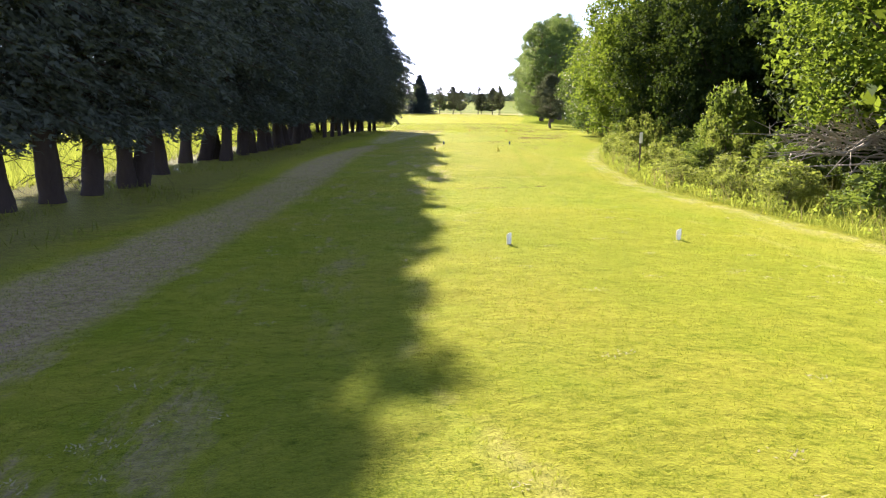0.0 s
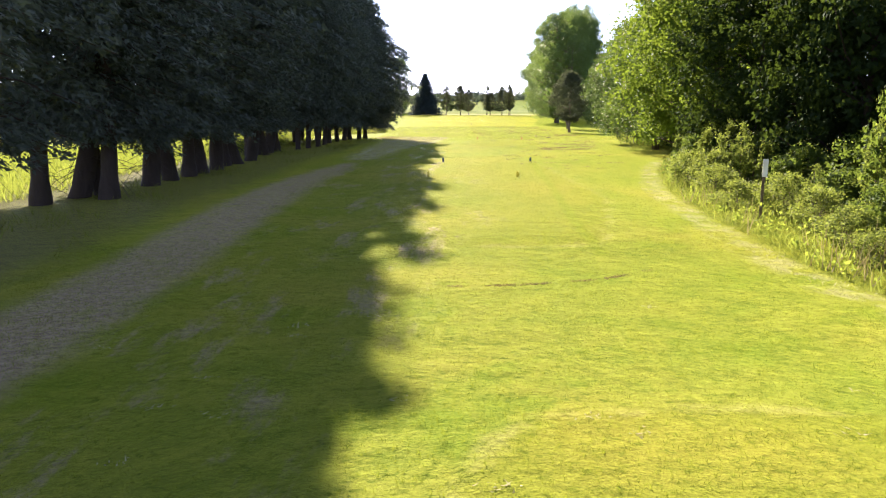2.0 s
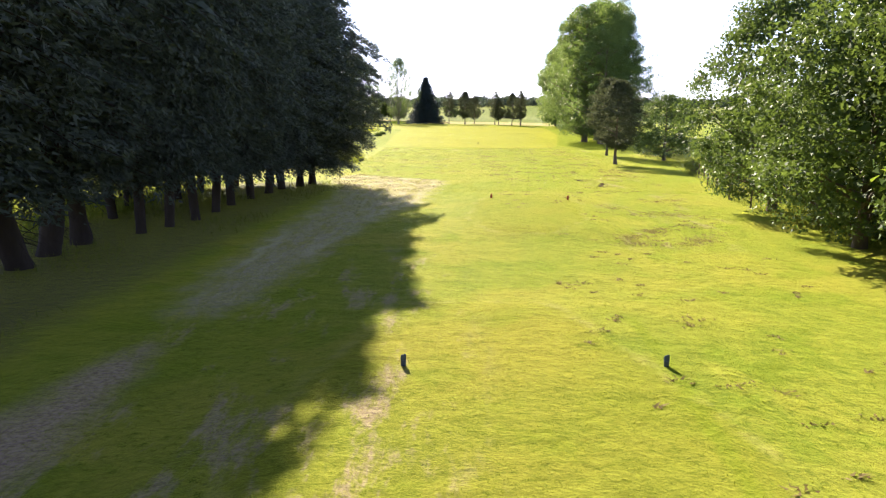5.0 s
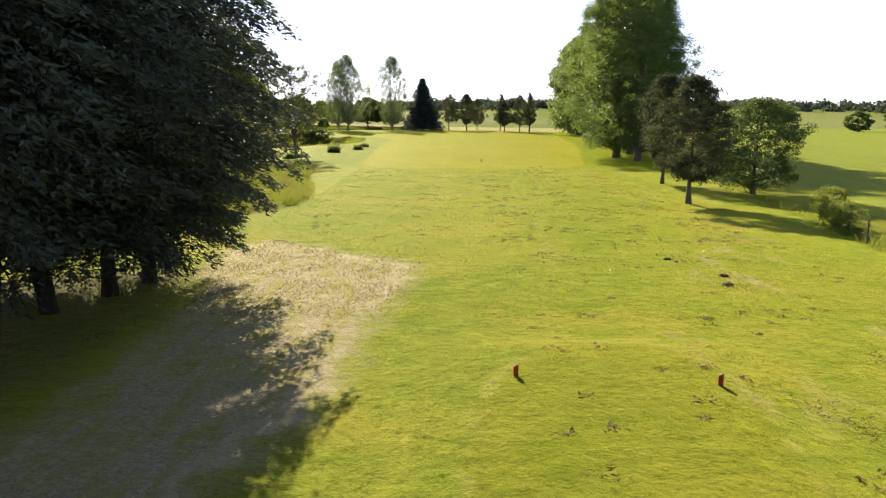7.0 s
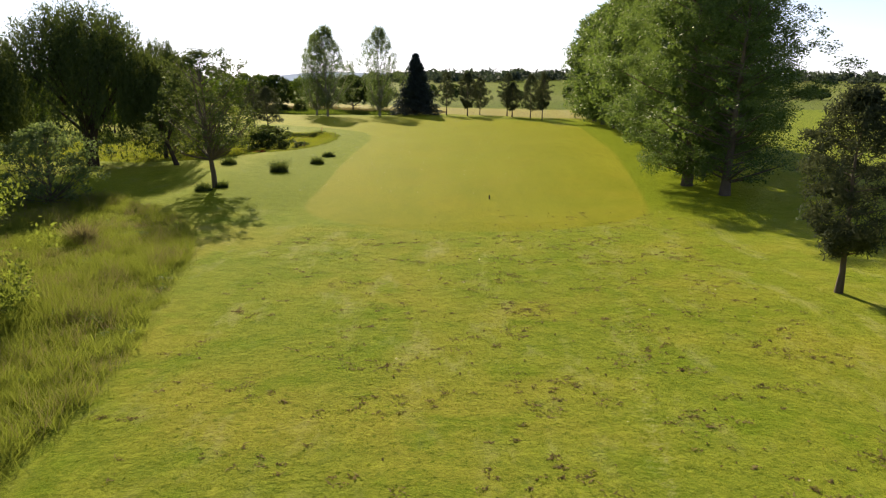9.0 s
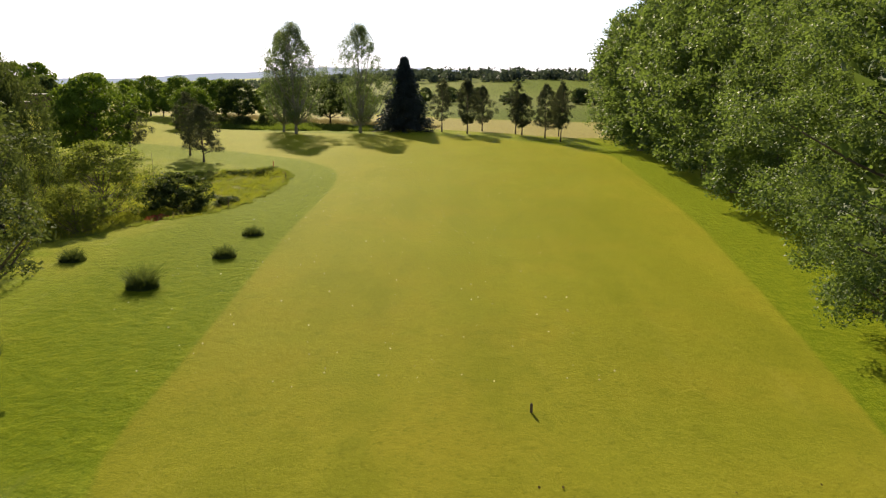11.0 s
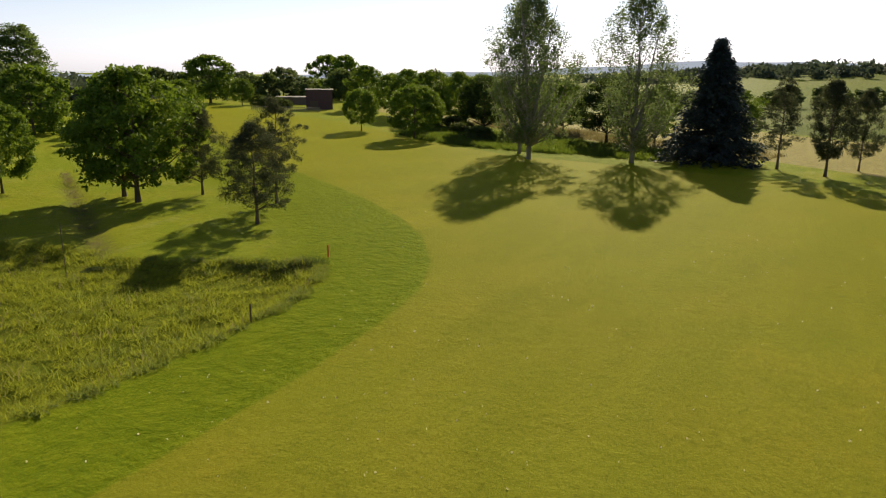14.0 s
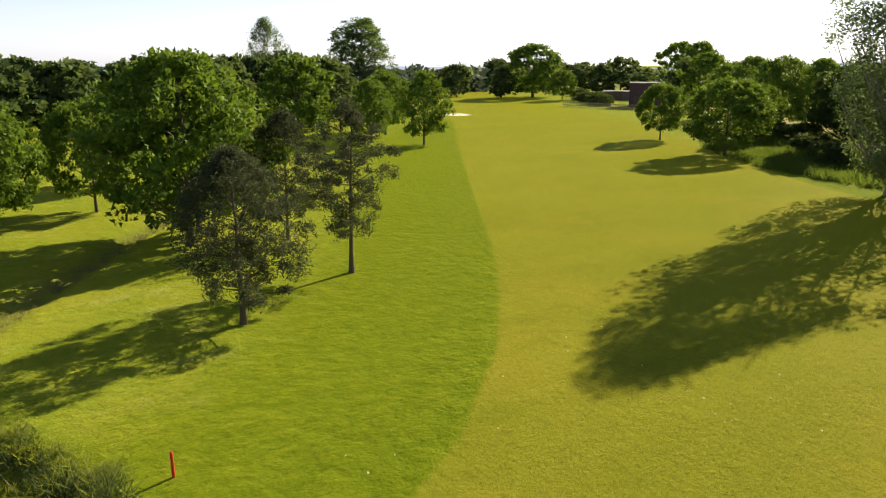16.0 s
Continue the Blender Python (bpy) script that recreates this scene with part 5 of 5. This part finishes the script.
stuff("cut_grass", blades(rng, p, 0.05, 0.06, 1.3), M_CUT, "brown cut grass strewn in strips along rough", "cuttings")
q = np.linspace(0, 1, 700)[:, None]
p = np.array((0.8, 31.1)) + q * np.array((4.9, 0.3)) + np.column_stack([0 * q, 1.2 * q ** 3]) + rng.normal(0, 0.045, (700, 2))
p = p[np.sin(p[:, 0] * 7) + np.sin(p[:, 0] * 2.9 + 1) + rng.normal(0, 0.7, len(p)) > 0.1]
p = np.column_stack([p, relief(p[:, 0], p[:, 1])])
stuff("cut_grass", blades(rng, p, 0.03, 0.035, 1.0), M_CUT, "thin brown line of cuttings across turf", "cuttings")
p = scatter(rng, 40000, [[(8.4, 20), (11, 20), (9.6, 33), (11, 46), (17, 64), (15, 66), (9.6, 48), (8.2, 36), (8.4, 28)]], lambda x, y: np.abs(sd_poly(x, y, VERGE) - 0.5 + 0.25 * np.sin(y * 1.9)) < 0.4)
stuff("dry_grass", blades(rng, p[patchy(p[:, 0], p[:, 1], 1.0, 0.9)], 0.05, 0.03, 1.2), M_STRAW, "pale straw on worn line beside verge", "grass")
c = scatter(rng, 110, [[(-5, 3), (10, 3), (10, 30), (-5, 30)]])
c = np.repeat(c, 14, 0) + rng.normal(0, 1, (len(c) * 14, 3)) * np.array((0.10, 0.07, 0.0)) + np.array((0, 0, 0.01))
stuff("cut_grass", blades(rng, c, 0.022, 0.03, 1.8), M_STRAW, "pale tufts of dry grass on tee turf", "cuttings")
c = scatter(rng, 900, [[(-13, 172), (14, 172), (18, 262), (-22, 262), (-12, 235)]])
v, f = leaves(rng, c + np.array((0, 0, 0.04)), np.full(len(c), 0.02), 1, 0.085, 0.8, 0, 0.1)
stuff("fallen_leaves", (v, f), M_FLECK, "pale fallen leaves strewn on fairway", "leaves")


def soil_heap(x, y, r, h):
    """A low crumbled mound of dark earth."""
    g = np.random.default_rng(int(x * 100 + y))
    bm = bmesh.new()
    bmesh.ops.create_icosphere(bm, subdivisions=3, radius=1.0)
    for q in bm.verts:
        k = 1 + g.normal(0, 0.10)
        q.co = (q.co.x * r * k, q.co.y * r * 0.8 * k, max(q.co.z, -0.05) * h * k)
    root = thing("soil_heap", x, y, float(relief(x, y)), "low mound of dark crumbled earth on rough grass", "soil heap", "soil heaps")
    part("mound", bm, M_EARTH, root)


M_EARTH = plain_mat("dark crumbled earth", (0.085, 0.055, 0.038), 0.95, var=0.6, scale=18.0)
for x, y, r, h in [(13.5, 107.5, 0.17, 0.10), (13.7, 106.9, 0.10, 0.06), (14.6, 103.9, 0.19, 0.11), (14.2, 102.4, 0.20, 0.10)]:
    soil_heap(x, y, r, h)


# ---- tufts, stakes and markers ----
def tuft(x, y, h, w, mat, label, n=1300):
    root = thing("grass_tuft", x, y, float(relief(x, y)), label, "grass tuft", "grass tufts")
    r = np.random.default_rng(int(abs(x * 31 + y * 17)))
    a, q = r.uniform(0, 6.28, n), r.random(n) ** 0.6
    p = np.column_stack([np.cos(a) * q * w * 0.5, np.sin(a) * q * w * 0.42, np.zeros(n)])
    v, f = blades(r, p, h * (1.12 - q) * 0.9, 0.07, 0.6)
    mesh_part("clump", mesh_from("clump", v, f, mat), root)


for x, y, h, w in [(-12.8, 185.4, 1.5, 1.9), (-10.0, 192.7, 0.95, 1.6), (-9.7, 199.4, 0.75, 1.7), (-19.8, 191.2, 1.0, 1.7), (-16.9, 173.2, 0.9, 1.5), (-15.8, 175.0, 0.7, 1.2)]:
    tuft(x, y, h, w, M_WILLOW, "clump of tall dark grass uncut on mown turf")
tuft(-18.0, 153.2, 1.5, 1.8, M_DRY, "brown dried grass clump at edge of tall grass")


def cyl(r0, r1, z0, z1, sides=14, slant=0.0):
    """An upright round post with eased edges; slant tips its top."""
    bm = bmesh.new()
    rings = []
    e = min(r0, r1) * 0.2
    for r, z in ((r0, z0), (r1, z1 - e), (r1 - e, z1)):
        rings.append([bm.verts.new((r * math.cos(6.28319 * i / sides), r * math.sin(6.28319 * i / sides), z + (slant * r * math.cos(6.28319 * i / sides) if z > z0 else 0))) for i in range(sides)])
    for a, c in zip(rings, rings[1:]):
        for i in range(sides):
            bm.faces.new((a[i], a[(i + 1) % sides], c[(i + 1) % sides], c[i]))
    bm.faces.new(rings[-1])
    bm.faces.new(list(reversed(rings[0])))
    return bm


def slab(sx, sy, sz, cx=0.0, cy=0.0, cz=0.0, bevel=0.01):
    bm = bmesh.new()
    bmesh.ops.create_cube(bm, size=1)
    bmesh.ops.scale(bm, vec=(sx, sy, sz), verts=bm.verts)
    bmesh.ops.translate(bm, vec=(cx, cy, cz), verts=bm.verts)
    if bevel:
        bmesh.ops.bevel(bm, geom=bm.edges, offset=bevel, segments=2, affect="EDGES")
    return bm


M_WHITE = plain_mat("white paint", (0.78, 0.77, 0.74), 0.5, var=0.08)
M_YELLOW = plain_mat("yellow paint", (0.55, 0.45, 0.06), 0.5)
M_BLUE = plain_mat("dark blue paint", (0.03, 0.05, 0.10), 0.5)
M_RED = plain_mat("red brown paint", (0.28, 0.05, 0.025), 0.5)
M_POST = bark_mat("weathered post", (0.06, 0.045, 0.03), (0.18, 0.14, 0.10), 14)


def tee_marker(x, y, mat, colour, h=0.25):
    root = thing("tee_marker", x, y, float(relief(x, y)), "short " + colour + " tee marker post with slanted top on mown tee", "tee marker", colour + " tee markers", turn=-60)
    part("post", cyl(0.055, 0.06, -0.02, h * 0.55, slant=0.0), mat, root)
    part("cap", cyl(0.064, 0.058, h * 0.55, h, slant=0.6), mat, root)


for x, y, m, c in [(1.62, 17.6, M_WHITE, "white"), (5.89, 18.1, M_WHITE, "white"), (0.33, 52.4, M_YELLOW, "yellow"), (4.84, 52.5, M_YELLOW, "yellow"),
                   (1.23, 63.4, M_BLUE, "dark blue"), (6.93, 63.4, M_BLUE, "dark blue"), (5.2, 92.1, M_RED, "red"), (9.77, 91.6, M_RED, "red")]:
    tee_marker(x, y, m, c)


def stake(x, y, h, mat, label, r=0.03):
    root = thing("stake", x, y, float(relief(x, y)), label, "stake", "course stakes", turn=(x * 37) % 360)
    part("post", cyl(r, r * 0.9, -0.1, h, 8), mat, root)
    part("tip", cyl(r * 1.05, r * 0.6, h, h + r * 1.6, 8), mat, root)


M_STAKE_RED = plain_mat("bright red paint", (0.55, 0.05, 0.02), 0.5)
stake(-17.2, 240.2, 0.75, M_STAKE_RED, "red hazard stake beside wet hollow", 0.05)
stake(-13.1, 228.5, 0.9, M_POST, "short dark stake at edge of wet hollow", 0.05)
stake(-14.9, 211.0, 0.9, M_POST, "short dark stake at edge of wet hollow", 0.05)
stake(31.5, 248.5, 1.1, M_POST, "thin dark stake beside fairway")
stake(-29.2, 229.8, 3.5, M_POST, "tall thin pole in wet hollow", 0.03)
stake(8.6, 170.0, 0.3, M_POST, "low dark distance peg on fairway", 0.06)

# sign on the verge
sign = thing("sign_post", 11.0, 38.8, float(relief(11.0, 38.8)), "thin wooden post with narrow white board on verge", "sign post")
part("post", cyl(0.05, 0.045, -0.1, 2.0, 8), M_POST, sign)
part("board", slab(0.17, 0.03, 0.56, 0, -0.065, 1.74), M_WHITE, sign, "narrow blank white board")

# wire fence on the verge
M_WIRE = plain_mat("rusty grey wire", (0.07, 0.06, 0.05), 0.8, 0.3)
FENCE = [(20.6, 91.0), (20.9, 95.0), (21.8, 99.5), (22.6, 103.4), (23.8, 107.5), (25.0, 112.0), (26.0, 116.5)]
fence = thing("fence", FENCE[0][0], FENCE[0][1], 0, "old wire fence with thin wooden posts on verge", "fence")
for x, y in FENCE:
    ob = part("post", cyl(0.055, 0.05, -0.2, 1.25, 8), M_POST, fence)
    ob.location = (x - FENCE[0][0], y - FENCE[0][1], float(relief(x, y)))
for z in (0.45, 0.8, 1.1):
    v, f = tubes([[((x - FENCE[0][0], y - FENCE[0][1], float(relief(x, y)) + z), 0.006) for x, y in FENCE]], 5)
    mesh_part("wire", mesh_from("wire", v, f, M_WIRE), fence)

# heap of dead branches
rng = np.random.default_rng(8)
heap = thing("brush_heap", 16.4, 28.2, float(relief(16.4, 28.2)), "heap of bare dead branches at wood edge", "brush pile")
for k in range(100):
    s = rng.normal(0, (1.0, 1.7, 0.45))
    d = np.array((-1.0, rng.normal(0, 0.7), rng.normal(0.15, 0.3)))
    L = rng.uniform(1.3, 3.4)
    r = rng.uniform(0.02, 0.06)
    p0 = np.array((s[0] + 1.0, s[1], 1.5 + abs(s[2]) * 1.9))
    sag = rng.normal(0, 0.25)
    bend = rng.normal(0, 0.35, 3)
    line = [(p0 + d * L * t - np.array((0, 0, sag * L * t * t)) + bend * math.sin(t * 3.14) * 0.5, r * (1 - 0.8 * t)) for t in np.linspace(0, 1, 6)]
    line = [((p[0], p[1], max(p[2], 0.03)), q) for p, q in line]
    lines = [line]
    for t in (0.4, 0.65):
        q = line[int(t * 5)][0]
        e = np.array(q) + rng.normal(0, 0.45, 3)
        lines.append([(q, r * 0.5), ((e[0], e[1], max(e[2], 0.05)), r * 0.12)])
    v, f = tubes(lines, 5)
    mesh_part("branch", mesh_from("branch", v, f, M_DEADWOOD, True), heap)

# red flowers by the hollow
species("flowers", 0.8, 3, (M_BARK, leaf_mat("red flowers", (0.42, 0.07, 0.03), (0.62, 0.16, 0.07), (0.5, 0.1, 0.03), 0.3)), [
    lambda r: branchy(r, 0.8, 0.02, 0.05, 1.5, ball, 60, 26, 0.12, 0.22, 0.7, 0.0, 10, 0.2, 0.1, 0.6, forks=3)])
plant("flower_bush", "flowers", -20.2, 207.4, 0.6, 2.4, "low bush with red flowers beside wet hollow", "bush")

# farm sheds behind the fairway head
M_SHED = plain_mat("dark red cladding", (0.095, 0.055, 0.062), 0.8, scale=2.0)
M_ROOF = plain_mat("grey sheet roof", (0.12, 0.11, 0.11), 0.7, scale=1.5)
M_BLOCK = plain_mat("brown block wall", (0.14, 0.11, 0.09), 0.9, scale=1.5)


def shed(name, x, y, turn, sx, sy, h, wall, label):
    root = thing(name, x, y, float(relief(x, y)), label, "shed", "farm sheds", turn)
    part("wall", slab(sx, sy, h, 0, 0, h / 2 - 0.2, 0.03), wall, root)
    part("roof", slab(sx + 0.5, sy + 0.5, 0.25, 0, 0, h - 0.07, 0.04), M_ROOF, root)
    part("door", slab(2.2, 0.08, 2.4, -sx * 0.2, -sy / 2 - 0.03, 1.1, 0.02), M_POST, root, "dark plank door")
    for k in range(int(sx / 1.2)):
        part("batten", slab(0.08, 0.05, h - 0.5, -sx / 2 + 0.6 + k * 1.2, -sy / 2 - 0.02, h / 2 - 0.1, 0.01), wall, root)
    return root


shed("shed", -112.5, 363, 38, 7.0, 6.0, 5.2, M_SHED, "dark red flat-roofed farm shed beside fairway")
shed("shed", -131, 377, 38, 13, 6, 2.2, M_BLOCK, "long low brown farm shed with sheet roof")
# paling along the farm
pal = thing("paling_fence", -104, 352, 0, "low pale paling fence in front of farm sheds", "fence")
for k in range(34):
    ob = part("post", slab(0.10, 0.10, 1.3, 0, 0, 0.6, 0.01), M_DEADWOOD, pal)
    x, y = -104 - k * 0.55, 352 - k * 0.15 + 0.0
    ob.location = (x + 104, y - 352, float(relief(x, y)))
for z in (0.5, 1.05):
    v, f = tubes([[((0, 0, z), 0.05), ((-18.2, -5.0, z), 0.05)]], 4)
    mesh_part("rail", mesh_from("rail", v, f, M_DEADWOOD), pal)

# low hedge and bushes along the end of the fairway
for x, y, h, w in [(-40.5, 312.5, 2.6, 4.5), (-35, 313.5, 3.4, 4.0), (-60, 331, 2.4, 5), (-54, 329, 2.6, 5.5), (-48, 322, 2.2, 5),
                   (-120, 357, 2.6, 5), (-124, 359, 3.0, 5), (-130, 362, 2.6, 5.5), (-137, 366, 3, 5)]:
    plant("hedge_bush", "dark_bush", x, y, h, w, "low dark hedge bush at edge of stubble field", "bush", "field edge bushes")
